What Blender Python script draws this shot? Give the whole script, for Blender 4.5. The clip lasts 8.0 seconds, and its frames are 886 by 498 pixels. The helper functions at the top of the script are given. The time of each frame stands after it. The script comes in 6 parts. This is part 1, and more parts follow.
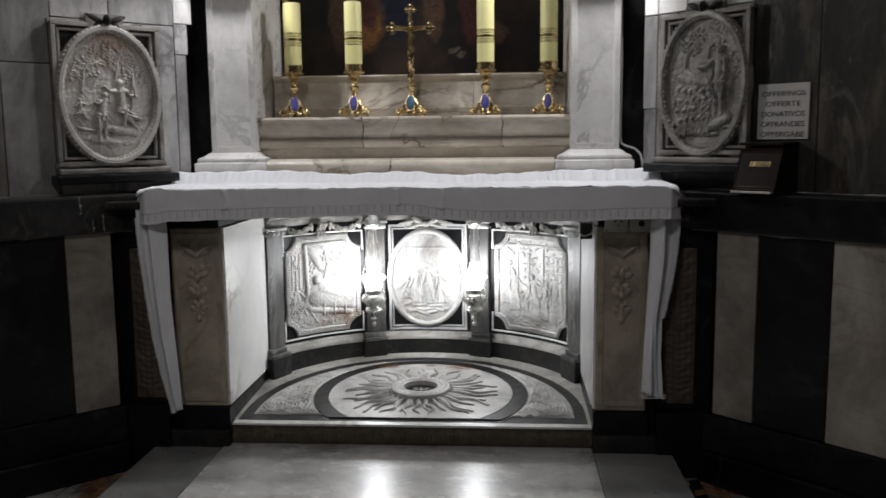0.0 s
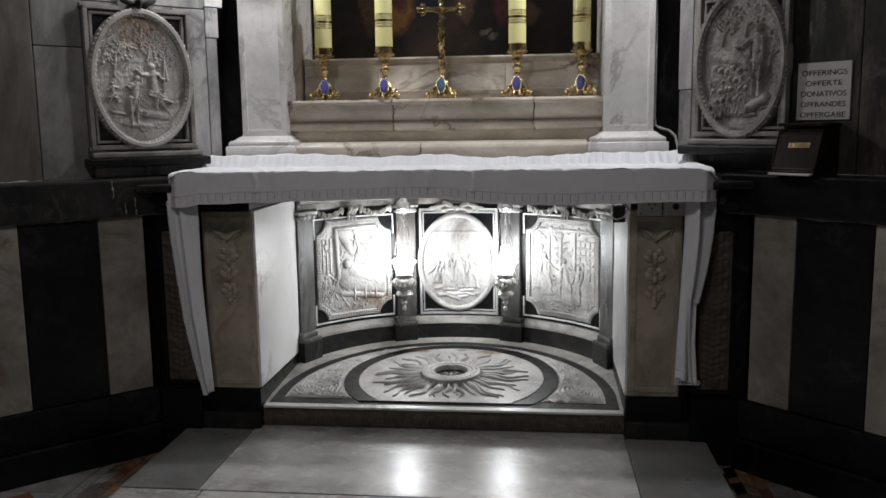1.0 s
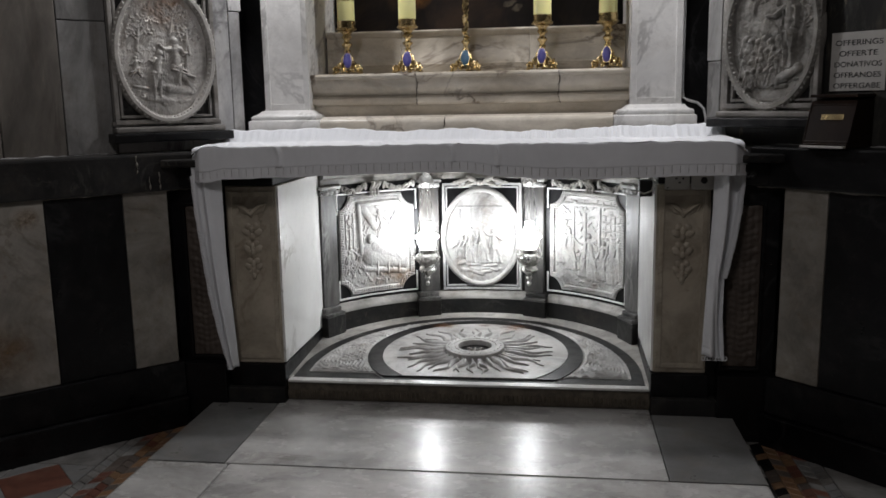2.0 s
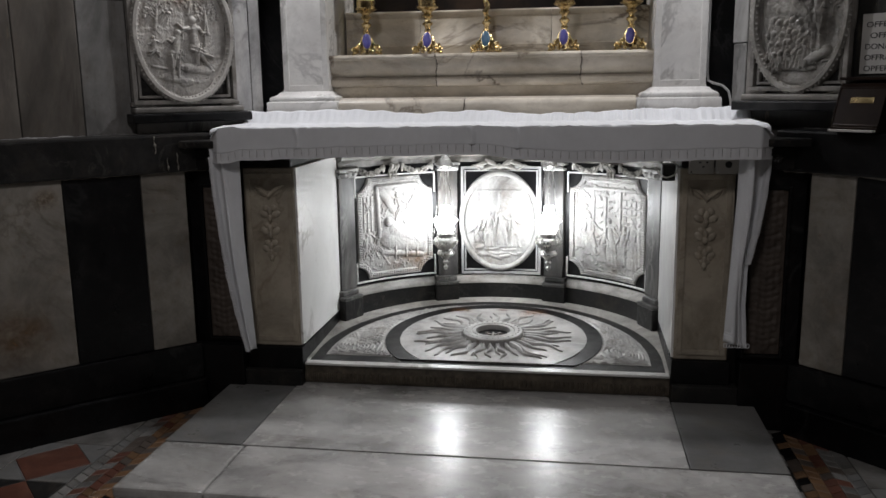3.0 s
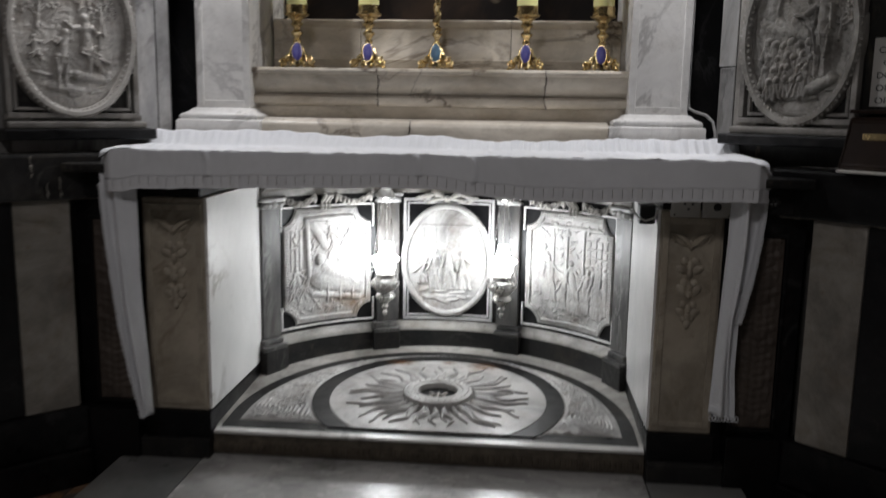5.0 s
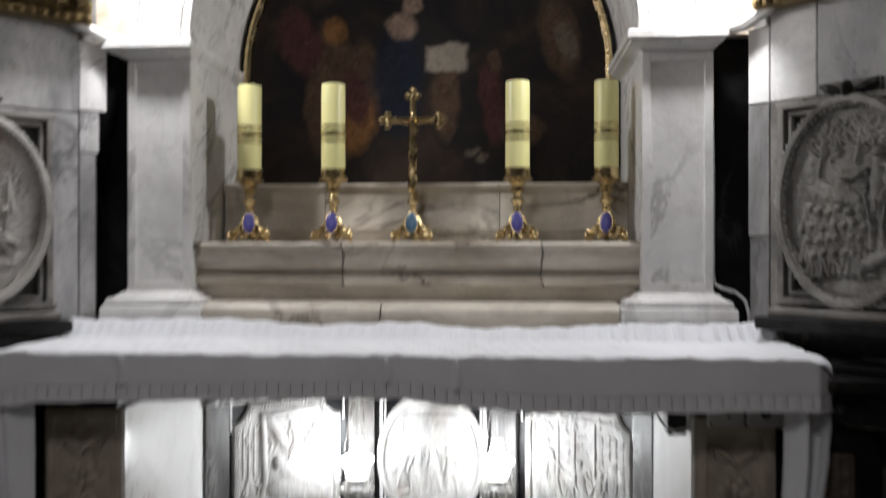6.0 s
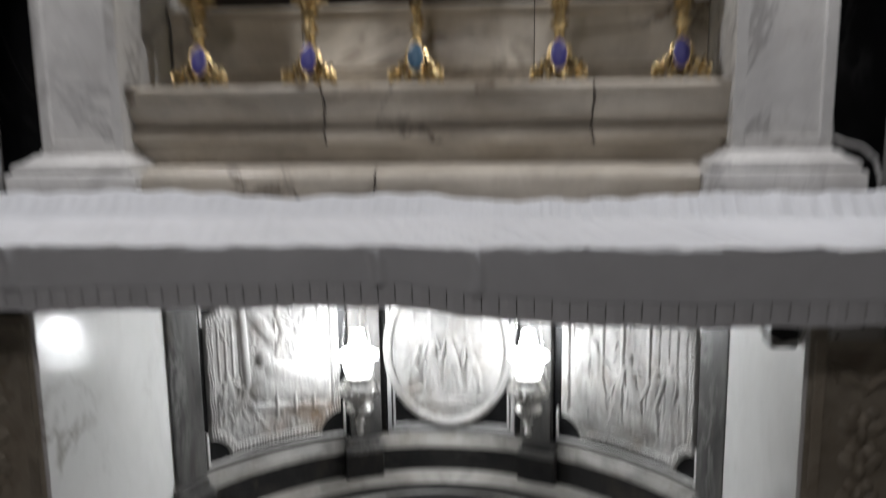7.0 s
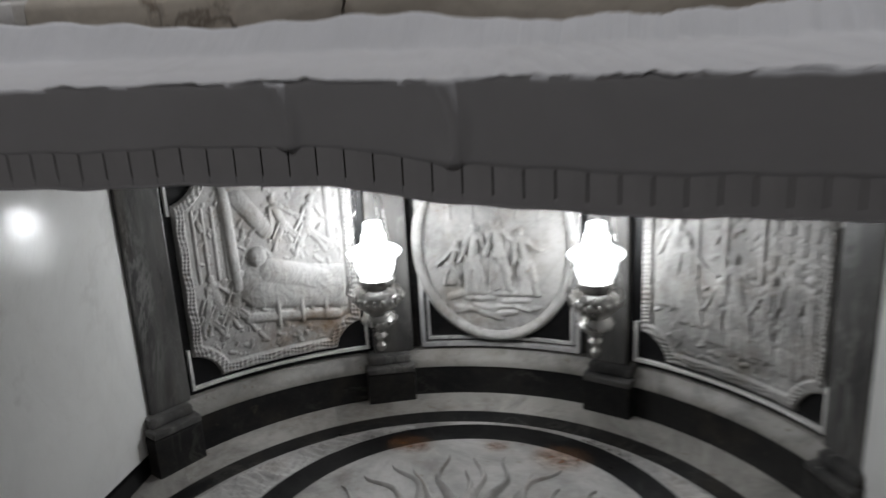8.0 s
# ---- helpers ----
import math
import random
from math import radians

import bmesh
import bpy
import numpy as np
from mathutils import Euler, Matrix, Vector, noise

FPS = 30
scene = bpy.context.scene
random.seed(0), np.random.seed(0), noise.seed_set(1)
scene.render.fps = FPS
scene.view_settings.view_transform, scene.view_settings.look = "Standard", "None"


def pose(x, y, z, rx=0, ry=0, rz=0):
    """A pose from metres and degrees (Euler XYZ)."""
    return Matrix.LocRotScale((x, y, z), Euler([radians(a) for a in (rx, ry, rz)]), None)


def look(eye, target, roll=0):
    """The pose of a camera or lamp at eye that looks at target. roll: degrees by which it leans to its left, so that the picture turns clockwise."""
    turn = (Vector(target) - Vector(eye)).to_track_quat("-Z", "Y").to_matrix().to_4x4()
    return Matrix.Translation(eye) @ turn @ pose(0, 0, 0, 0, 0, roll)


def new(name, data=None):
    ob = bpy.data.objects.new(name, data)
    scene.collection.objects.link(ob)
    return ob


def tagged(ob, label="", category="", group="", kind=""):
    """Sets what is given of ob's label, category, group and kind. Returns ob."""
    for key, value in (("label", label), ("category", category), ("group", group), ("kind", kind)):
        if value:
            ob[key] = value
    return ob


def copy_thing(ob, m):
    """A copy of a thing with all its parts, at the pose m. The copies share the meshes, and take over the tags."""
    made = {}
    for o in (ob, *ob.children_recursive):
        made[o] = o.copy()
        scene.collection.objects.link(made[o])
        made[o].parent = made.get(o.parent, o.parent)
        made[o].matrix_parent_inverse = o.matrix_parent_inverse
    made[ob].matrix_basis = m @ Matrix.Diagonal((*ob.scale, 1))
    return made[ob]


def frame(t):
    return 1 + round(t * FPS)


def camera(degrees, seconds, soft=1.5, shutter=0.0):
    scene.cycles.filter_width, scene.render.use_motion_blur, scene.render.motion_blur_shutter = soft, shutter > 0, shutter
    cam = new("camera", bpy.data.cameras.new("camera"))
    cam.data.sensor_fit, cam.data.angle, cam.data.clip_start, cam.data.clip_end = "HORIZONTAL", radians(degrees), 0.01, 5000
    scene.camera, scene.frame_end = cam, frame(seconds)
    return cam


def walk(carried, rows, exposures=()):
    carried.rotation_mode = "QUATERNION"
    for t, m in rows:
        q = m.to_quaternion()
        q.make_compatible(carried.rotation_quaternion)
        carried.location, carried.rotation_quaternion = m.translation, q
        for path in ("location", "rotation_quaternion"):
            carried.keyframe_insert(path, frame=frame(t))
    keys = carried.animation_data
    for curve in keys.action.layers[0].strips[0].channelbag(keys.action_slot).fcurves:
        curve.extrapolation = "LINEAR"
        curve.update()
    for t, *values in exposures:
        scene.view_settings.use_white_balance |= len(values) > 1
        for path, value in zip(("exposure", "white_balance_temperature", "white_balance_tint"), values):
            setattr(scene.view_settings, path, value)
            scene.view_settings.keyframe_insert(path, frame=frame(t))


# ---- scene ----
cam = camera(55.7, 8.0, shutter=0.8)
PATH = [
    (0, (0.341, -2.922, 1.105), (0.197, -0.944, 0.847), -0.6),
    (0.5, (0.341, -2.901, 1.097), (0.145, -0.929, 0.825), -0.6),
    (1, (0.348, -2.899, 1.091), (0.126, -0.932, 0.802), -0.8),
    (1.5, (0.34, -2.896, 1.088), (0.094, -0.937, 0.771), -1.0),
    (3, (0.32, -2.856, 1.075), (0.012, -0.917, 0.695), -0.8),
    (3.5, (0.317, -2.863, 1.071), (-0.008, -0.927, 0.685), -0.5),
    (4, (0.329, -2.794, 1.074), (0.002, -0.861, 0.679), 0.1),
    (4.2, (0.314, -2.719, 1.055), (0.014, -0.777, 0.681), 0.3),
    (5.3, (0.248, -2.269, 1.097), (0.094, -0.295, 0.819), 1.1),
    (5.5, (0.291, -2.174, 1.127), (0.095, -0.192, 0.937), 1.0),
    (6, (0.253, -1.92, 1.178), (0.092, 0.074, 1.178), -0.0),
    (6.1, (0.227, -1.873, 1.196), (0.09, 0.122, 1.216), -0.1),
    (6.3, (0.225, -1.775, 1.218), (0.088, 0.22, 1.235), 0.1),
    (6.5, (0.257, -1.669, 1.222), (0.081, 0.322, 1.185), -0.1),
    (6.8, (0.253, -1.455, 1.193), (0.036, 0.519, 0.962), -0.4),
    (7, (0.218, -1.353, 1.168), (0.007, 0.604, 0.813), -0.8),
    (7.3, (0.235, -1.173, 1.105), (-0.03, 0.735, 0.567), -0.3),
    (7.5, (0.289, -1.046, 1.068), (-0.056, 0.845, 0.517), -1.0),
    (7.7, (0.301, -0.953, 1.06), (-0.072, 0.926, 0.486), -1.7),
    (8, (0.289, -0.814, 1.024), (-0.162, 1.037, 0.416), -3.0),
]
EXPOSURES = [(0.0, 0.33), (4.2, 0.33), (5.5, 0.2), (6.5, 0.45), (7.0, -0.05), (7.5, -0.65), (8.0, -0.85)]

walk(cam, [(t, look(eye, target, roll)) for t, eye, target, roll in PATH], EXPOSURES)

# ---- light ----
world = bpy.data.worlds.new("world")
scene.world = world
world.use_nodes = True
world.node_tree.nodes["Background"].inputs[0].default_value = (0.5, 0.55, 0.6, 1)
world.node_tree.nodes["Background"].inputs[1].default_value = 0.02


def lamp(name, kind, at, power, colour, size=0.05, target=None, spread=None):
    data = bpy.data.lights.new(name, kind)
    data.energy, data.color = power, colour
    if kind == "AREA":
        data.shape, data.size = "DISK", size
    else:
        data.shadow_soft_size = size
    if kind == "SPOT":
        data.spot_size, data.spot_blend = radians(spread), 0.6
    ob = new(name, data)
    ob.matrix_world = look(at, target) if target else Matrix.Translation(at)
    return ob


LAMP_SPOTS = ((-0.243, 0.765), (0.210, 0.785))
LAMP_Z = 0.55
for (lx, ly), watts in zip(LAMP_SPOTS, (1.85, 1.45)):
    lamp("sanctuary_bulb_light", "POINT", (lx, ly, LAMP_Z), watts, (0.93, 0.955, 1.0), 0.03)
lamp("cornice_light_right", "POINT", (0.735, 0.165, 2.02), 20.0, (0.98, 0.97, 1.0), 0.04)
lamp("cornice_light_left", "POINT", (-0.75, 0.14, 2.08), 22.0, (0.98, 0.97, 1.0), 0.04)
lamp("chapel_ceiling_light", "AREA", (-0.3, -2.6, 3.0), 16.5, (1.0, 0.95, 0.95), 0.5, (-0.3, -2.4, 0))


# ---- materials ----
def node_mat(name):
    m = bpy.data.materials.new(name)
    m.use_nodes = True
    nt = m.node_tree
    return m, nt, nt.nodes["Principled BSDF"]


def add(nt, kind, **values):
    n = nt.nodes.new(kind)
    for k, v in values.items():
        if k in n.inputs:
            n.inputs[k].default_value = v
    return n


def ramp(nt, source, stops):
    r = nt.nodes.new("ShaderNodeValToRGB")
    while len(r.color_ramp.elements) < len(stops):
        r.color_ramp.elements.new(0.5)
    for e, (p, c) in zip(r.color_ramp.elements, stops):
        e.position, e.color = p, (c if len(c) == 4 else (*c, 1))
    nt.links.new(source, r.inputs[0])
    return r.outputs[0]


def blend(nt, fac, a, b, mode="MIX"):
    n = nt.nodes.new("ShaderNodeMix")
    n.data_type, n.blend_type = "RGBA", mode
    if hasattr(fac, "is_output"):
        nt.links.new(fac, n.inputs[0])
    else:
        n.inputs[0].default_value = fac
    for sock, v in ((n.inputs[6], a), (n.inputs[7], b)):
        if hasattr(v, "is_output"):
            nt.links.new(v, sock)
        else:
            sock.default_value = (*v, 1)
    return n.outputs[2]


def coords(nt, stretch=(1, 1, 1), jitter=True):
    tc = nt.nodes.new("ShaderNodeTexCoord")
    mp = nt.nodes.new("ShaderNodeMapping")
    mp.inputs["Scale"].default_value = stretch
    nt.links.new(tc.outputs["Object"], mp.inputs[0])
    if jitter:
        info = nt.nodes.new("ShaderNodeObjectInfo")
        mul = nt.nodes.new("ShaderNodeMath")
        mul.operation = "MULTIPLY"
        mul.inputs[1].default_value = 37.0
        nt.links.new(info.outputs["Random"], mul.inputs[0])
        nt.links.new(mul.outputs[0], mp.inputs["Location"])
    return mp.outputs[0]


def tex_noise(nt, vec, scale, detail=6, rough=0.55, distortion=0.0):
    n = add(nt, "ShaderNodeTexNoise", Scale=scale, Detail=detail, Roughness=rough, Distortion=distortion)
    nt.links.new(vec, n.inputs["Vector"])
    return n.outputs[0]


def bumped(nt, bsdf, height, strength, distance=0.002):
    b = add(nt, "ShaderNodeBump", Strength=strength, Distance=distance)
    nt.links.new(height, b.inputs["Height"])
    nt.links.new(b.outputs[0], bsdf.inputs["Normal"])


def marble(name, base, cloud, vein, scale=2.2, veins=0.6, rough=0.35, stretch=(1, 1, 1), bump=0.15, grime=0.35, dirt=(0.22, 0.18, 0.13), width=0.03, hair=0.2, stain=None):
    """Polished stone: soft clouds, ridged veins and a film of dirt."""
    m, nt, bsdf = node_mat(name)
    v = coords(nt, stretch)
    clouds = ramp(nt, tex_noise(nt, v, scale, 5, 0.6, 0.8), ((0.35, base), (0.7, cloud)))
    ridge = ramp(nt, tex_noise(nt, v, scale * 0.7, 7, 0.6, 1.6), ((0.5 - width, (0, 0, 0)), (0.5, (veins,) * 3), (0.5 + width, (0, 0, 0))))
    part_of = ramp(nt, tex_noise(nt, v, scale * 0.9, 2), ((0.45, (0, 0, 0)), (0.62, (1, 1, 1))))
    fine = ramp(nt, tex_noise(nt, v, scale * 3.1, 6, 0.6, 1.2), ((0.48, (0, 0, 0)), (0.5, (veins * hair,) * 3), (0.52, (0, 0, 0))))
    mask = blend(nt, 1.0, ridge, part_of, "MULTIPLY")
    c = blend(nt, mask, clouds, vein)
    c = blend(nt, fine, c, vein)
    film = ramp(nt, tex_noise(nt, v, 9.0, 8, 0.7), ((0.52, (0, 0, 0)), (0.78, (grime,) * 3)))
    c = blend(nt, film, c, dirt)
    mottle = ramp(nt, tex_noise(nt, v, 4.2, 9, 0.72, 0.6), ((0.34, (1 - 0.75 * grime,) * 3), (0.56, (1, 1, 1)), (0.8, (1 + 0.12 * grime,) * 3)))
    c = blend(nt, 1.0, c, mottle, "MULTIPLY")
    specks = ramp(nt, tex_noise(nt, v, 46.0, 5, 0.6), ((0.63, (0, 0, 0)), (0.72, (grime * 0.8,) * 3)))
    c = blend(nt, specks, c, dirt)
    if stain:
        place, size, tint, much = stain
        tc = nt.nodes.new("ShaderNodeTexCoord")
        mp = nt.nodes.new("ShaderNodeMapping")
        mp.vector_type = "TEXTURE"
        mp.inputs["Location"].default_value, mp.inputs["Scale"].default_value = place, size
        nt.links.new(tc.outputs["Object"], mp.inputs[0])
        g = nt.nodes.new("ShaderNodeTexGradient")
        g.gradient_type = "SPHERICAL"
        nt.links.new(mp.outputs[0], g.inputs[0])
        patch = blend(nt, 1.0, ramp(nt, g.outputs[0], ((0.0, (0, 0, 0)), (0.55, (1, 1, 1)))), ramp(nt, tex_noise(nt, v, 16.0, 8, 0.72, 0.5), ((0.36, (0, 0, 0)), (0.66, (much,) * 3))), "MULTIPLY")
        c = blend(nt, patch, c, tint)
    nt.links.new(c, bsdf.inputs["Base Color"])
    rv = ramp(nt, tex_noise(nt, v, 14.0, 6, 0.65), ((0.3, (rough * 0.75,) * 3), (0.7, (min(1, rough * 1.35),) * 3)))
    nt.links.new(rv, bsdf.inputs["Roughness"])
    bumped(nt, bsdf, tex_noise(nt, v, 60.0, 6, 0.6), bump)
    return m


def metal(name, base, dark, rough=0.28, scale=40.0, grime=0.5):
    m, nt, bsdf = node_mat(name)
    v = coords(nt)
    c = blend(nt, ramp(nt, tex_noise(nt, v, scale, 6, 0.65), ((0.45, (0, 0, 0)), (0.72, (grime,) * 3))), base, dark)
    nt.links.new(c, bsdf.inputs["Base Color"])
    bsdf.inputs["Metallic"].default_value = 1.0
    nt.links.new(ramp(nt, tex_noise(nt, v, 25.0), ((0.3, (rough * 0.7,) * 3), (0.7, (rough * 1.5,) * 3))), bsdf.inputs["Roughness"])
    bumped(nt, bsdf, tex_noise(nt, v, 90.0), 0.2)
    return m


def plain(name, a, b, rough=0.6, scale=12.0, bump=0.2, bscale=120.0, stretch=(1, 1, 1), metallic=0.0):
    m, nt, bsdf = node_mat(name)
    v = coords(nt, stretch)
    nt.links.new(ramp(nt, tex_noise(nt, v, scale, 7, 0.62, 0.4), ((0.35, a), (0.68, b))), bsdf.inputs["Base Color"])
    bsdf.inputs["Roughness"].default_value = rough
    bsdf.inputs["Metallic"].default_value = metallic
    bumped(nt, bsdf, tex_noise(nt, v, bscale, 4), bump)
    return m


WHITE = marble("white_marble", (0.82, 0.81, 0.79), (0.66, 0.65, 0.63), (0.30, 0.29, 0.28), 2.4, 0.65, 0.3, grime=0.24, dirt=(0.34, 0.29, 0.23))
CREAM = marble("cream_marble", (0.71, 0.655, 0.565), (0.40, 0.35, 0.275), (0.11, 0.075, 0.05), 2.2, 0.95, 0.32, (0.9, 1, 1.6), grime=0.4, dirt=(0.28, 0.2, 0.13), width=0.03, hair=0.06)
WARM = marble("aged_pillar_marble", (0.46, 0.41, 0.33), (0.36, 0.31, 0.24), (0.17, 0.13, 0.09), 3.0, 0.5, 0.42, grime=0.5, dirt=(0.15, 0.11, 0.07))
GREY = marble("grey_marble", (0.62, 0.61, 0.595), (0.30, 0.30, 0.305), (0.08, 0.08, 0.085), 3.6, 0.7, 0.4, (1, 1, 0.5), grime=0.6, dirt=(0.13, 0.11, 0.09))
STREAK = marble("streaked_grey_marble", (0.15, 0.145, 0.14), (0.035, 0.035, 0.035), (0.36, 0.35, 0.34), 9.0, 0.5, 0.33, (1, 1, 0.25))
SLATE = marble("slate_grey_marble", (0.36, 0.355, 0.345), (0.17, 0.168, 0.165), (0.09, 0.085, 0.08), 4.4, 0.6, 0.42, (1, 1, 0.4), grime=0.7, dirt=(0.12, 0.095, 0.07))
BROWNISH = marble("brown_grey_marble", (0.20, 0.18, 0.158), (0.08, 0.071, 0.062), (0.06, 0.05, 0.042), 3.6, 0.6, 0.42, (1, 1, 0.35), grime=0.6)
DARKGREEN = marble("dark_green_marble", (0.042, 0.041, 0.037), (0.014, 0.014, 0.013), (0.13, 0.125, 0.11), 4.0, 0.7, 0.4, (1, 1, 0.3), grime=0.6)
BLACK = marble("black_marble", (0.003, 0.003, 0.0035), (0.006, 0.006, 0.007), (0.08, 0.08, 0.08), 3.0, 0.3, 0.34, grime=0.45, dirt=(0.035, 0.032, 0.03))
CHARCOAL = marble("charcoal_marble", (0.014, 0.014, 0.0145), (0.032, 0.031, 0.030), (0.12, 0.115, 0.105), 7.0, 0.4, 0.36, grime=0.55, dirt=(0.085, 0.07, 0.055))
DADO = marble("dado_marble", (0.36, 0.338, 0.30), (0.17, 0.155, 0.132), (0.12, 0.09, 0.06), 2.8, 0.5, 0.46, grime=0.6, dirt=(0.16, 0.11, 0.06))
RELIEF = marble("carved_white_marble", (0.53, 0.52, 0.505), (0.38, 0.37, 0.355), (0.22, 0.2, 0.18), 5.0, 0.4, 0.42, grime=0.7, dirt=(0.22, 0.17, 0.12), bump=0.4)
AGED = marble("aged_carved_marble", (0.50, 0.48, 0.45), (0.36, 0.345, 0.32), (0.22, 0.19, 0.16), 6.0, 0.3, 0.5, grime=0.7, dirt=(0.2, 0.145, 0.1), bump=0.4)
# right medallion's marble: more dirt, and its dimmer light put into darker base colours
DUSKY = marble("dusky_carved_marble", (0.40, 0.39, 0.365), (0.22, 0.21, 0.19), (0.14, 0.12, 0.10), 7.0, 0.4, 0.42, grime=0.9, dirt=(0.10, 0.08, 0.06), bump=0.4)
STAINED = marble("stained_carved_marble", (0.54, 0.52, 0.49), (0.38, 0.365, 0.34), (0.22, 0.19, 0.16), 6.0, 0.3, 0.5, grime=0.7, dirt=(0.2, 0.145, 0.1), bump=0.4, stain=((-1.06, 0.05, 1.47), (0.12, 0.12, 0.13), (0.26, 0.14, 0.07), 0.95))
FRAME = marble("grimy_frame_marble", (0.30, 0.285, 0.265), (0.18, 0.17, 0.155), (0.09, 0.08, 0.07), 7.0, 0.4, 0.5, grime=0.8, dirt=(0.1, 0.075, 0.05), bump=0.4)
SOOTED = marble("brown_stained_relief", (0.53, 0.52, 0.505), (0.38, 0.37, 0.355), (0.22, 0.2, 0.18), 5.0, 0.4, 0.42, grime=0.7, dirt=(0.22, 0.17, 0.12), bump=0.4, stain=((-0.40, 0.80, 0.30), (0.16, 0.16, 0.07), (0.16, 0.09, 0.04), 0.9))
PALETILE = marble("pale_floor_tile", (0.23, 0.225, 0.215), (0.14, 0.137, 0.13), (0.10, 0.09, 0.08), 5.0, 0.5, 0.4, grime=0.8, dirt=(0.11, 0.09, 0.07))
LINERM = marble("polished_lining_marble", (0.86, 0.855, 0.84), (0.76, 0.755, 0.74), (0.42, 0.40, 0.37), 1.5, 0.9, 0.13, (1, 1, 0.7), bump=0.04, grime=0.10, dirt=(0.45, 0.40, 0.33), width=0.018, hair=0.05)
FLOORM = marble("worn_floor_marble", (0.55, 0.54, 0.525), (0.37, 0.365, 0.355), (0.22, 0.215, 0.20), 2.8, 0.55, 0.24, (0.7, 1, 1), 0.10, grime=0.6, dirt=(0.2, 0.17, 0.14))
FLOORG = marble("grey_floor_marble", (0.20, 0.20, 0.195), (0.11, 0.11, 0.11), (0.10, 0.10, 0.10), 3.0, 0.4, 0.34, (1, 1, 1), 0.25)
REDTILE = marble("red_stone", (0.15, 0.06, 0.04), (0.09, 0.038, 0.027), (0.07, 0.035, 0.03), 8.0, 0.4, 0.38)
OCHRE = marble("ochre_stone", (0.20, 0.11, 0.055), (0.13, 0.075, 0.04), (0.1, 0.06, 0.04), 8.0, 0.4, 0.38)
BROWNCARVE = plain("brown_carved_stone", (0.055, 0.045, 0.034), (0.15, 0.125, 0.092), 0.5, 30.0, 0.3)
RUSTRELIEF = plain("brown_relief_stone", (0.055, 0.042, 0.034), (0.10, 0.08, 0.066), 0.6, 9.0, 0.4)
GOLD = metal("polished_brass", (0.68, 0.53, 0.28), (0.16, 0.10, 0.045), 0.22, 40.0, 0.75)
OLDGOLD = metal("gilded_wood", (0.26, 0.19, 0.09), (0.04, 0.03, 0.018), 0.5, 22.0, 0.95)
SILVER = metal("tarnished_silver", (0.66, 0.65, 0.63), (0.16, 0.15, 0.14), 0.27, 30.0, 0.8)
WAX = plain("cream_wax", (0.80, 0.76, 0.36), (0.74, 0.70, 0.32), 0.42, 6.0, 0.03)
WAX.node_tree.nodes["Principled BSDF"].inputs["Subsurface Weight"].default_value = 0.25
WAX.node_tree.nodes["Principled BSDF"].inputs["Subsurface Radius"].default_value = (0.012, 0.010, 0.005)
BLUE = plain("blue_enamel", (0.05, 0.045, 0.22), (0.09, 0.085, 0.32), 0.4, 30.0, 0.05)
TEAL = plain("teal_enamel", (0.04, 0.10, 0.17), (0.08, 0.17, 0.26), 0.4, 30.0, 0.05)
LINEN = plain("white_linen", (0.80, 0.815, 0.845), (0.71, 0.725, 0.75), 0.85, 5.0, 0.25, 700.0)
for cloth_mat in (LINEN,):
    cloth_mat.node_tree.nodes["Principled BSDF"].inputs["Subsurface Weight"].default_value = 0.3
    cloth_mat.node_tree.nodes["Principled BSDF"].inputs["Subsurface Radius"].default_value = (0.01, 0.01, 0.01)
HEM = plain("shaded_linen_hem", (0.79, 0.80, 0.825), (0.70, 0.71, 0.73), 0.9, 9.0, 0.3, 500.0)
WOOD = plain("dark_stained_wood", (0.010, 0.006, 0.005), (0.022, 0.013, 0.009), 0.35, 10.0, 0.25, 80.0, (1, 1, 0.15))
PLATE = plain("sign_plate", (0.50, 0.49, 0.465), (0.40, 0.39, 0.37), 0.55, 4.0, 0.05)
INK = plain("black_lettering", (0.02, 0.02, 0.02), (0.03, 0.03, 0.03), 0.6)
PLASTIC = plain("grey_plastic", (0.50, 0.49, 0.46), (0.44, 0.43, 0.40), 0.45, 8.0, 0.03)
BLACKPLASTIC = plain("black_plastic", (0.012, 0.012, 0.012), (0.02, 0.02, 0.02), 0.4)
PLASTER = plain("white_plaster", (0.74, 0.73, 0.71), (0.58, 0.56, 0.53), 0.8, 5.0, 0.5, 30.0)
ROUGH = plain("bare_rock", (0.46, 0.40, 0.32), (0.28, 0.22, 0.16), 0.9, 14.0, 1.0, 25.0)
DARKROOM = plain("dim_room_plaster", (0.15, 0.14, 0.125), (0.10, 0.095, 0.085), 0.85, 3.0, 0.4, 40.0)
for stone, gloss in ((WOOD, 0.12), (BLACK, 0.3), (DARKGREEN, 0.3), (CHARCOAL, 0.25), (STREAK, 0.3)):
    stone.node_tree.nodes["Principled BSDF"].inputs["Specular IOR Level"].default_value = gloss
MORTAR = plain("grey_mortar", (0.10, 0.095, 0.088), (0.06, 0.058, 0.055), 0.9, 30.0, 0.4)


def glow(name, colour, strength):
    m, nt, bsdf = node_mat(name)
    bsdf.inputs["Emission Color"].default_value = (*colour, 1)
    bsdf.inputs["Emission Strength"].default_value = strength
    bsdf.inputs["Base Color"].default_value = (*colour, 1)
    return m


BULB = glow("lit_bulb", (0.95, 0.98, 1.0), 40.0)
FROSTED = glow("lit_frosted_glass", (0.94, 0.98, 1.0), 5.0)
# dark grey standing in for the shade seen between the hem's strips
GAP_SHADE = plain("hem_shade_grey", (0.26, 0.25, 0.24), (0.20, 0.19, 0.18), 0.9)


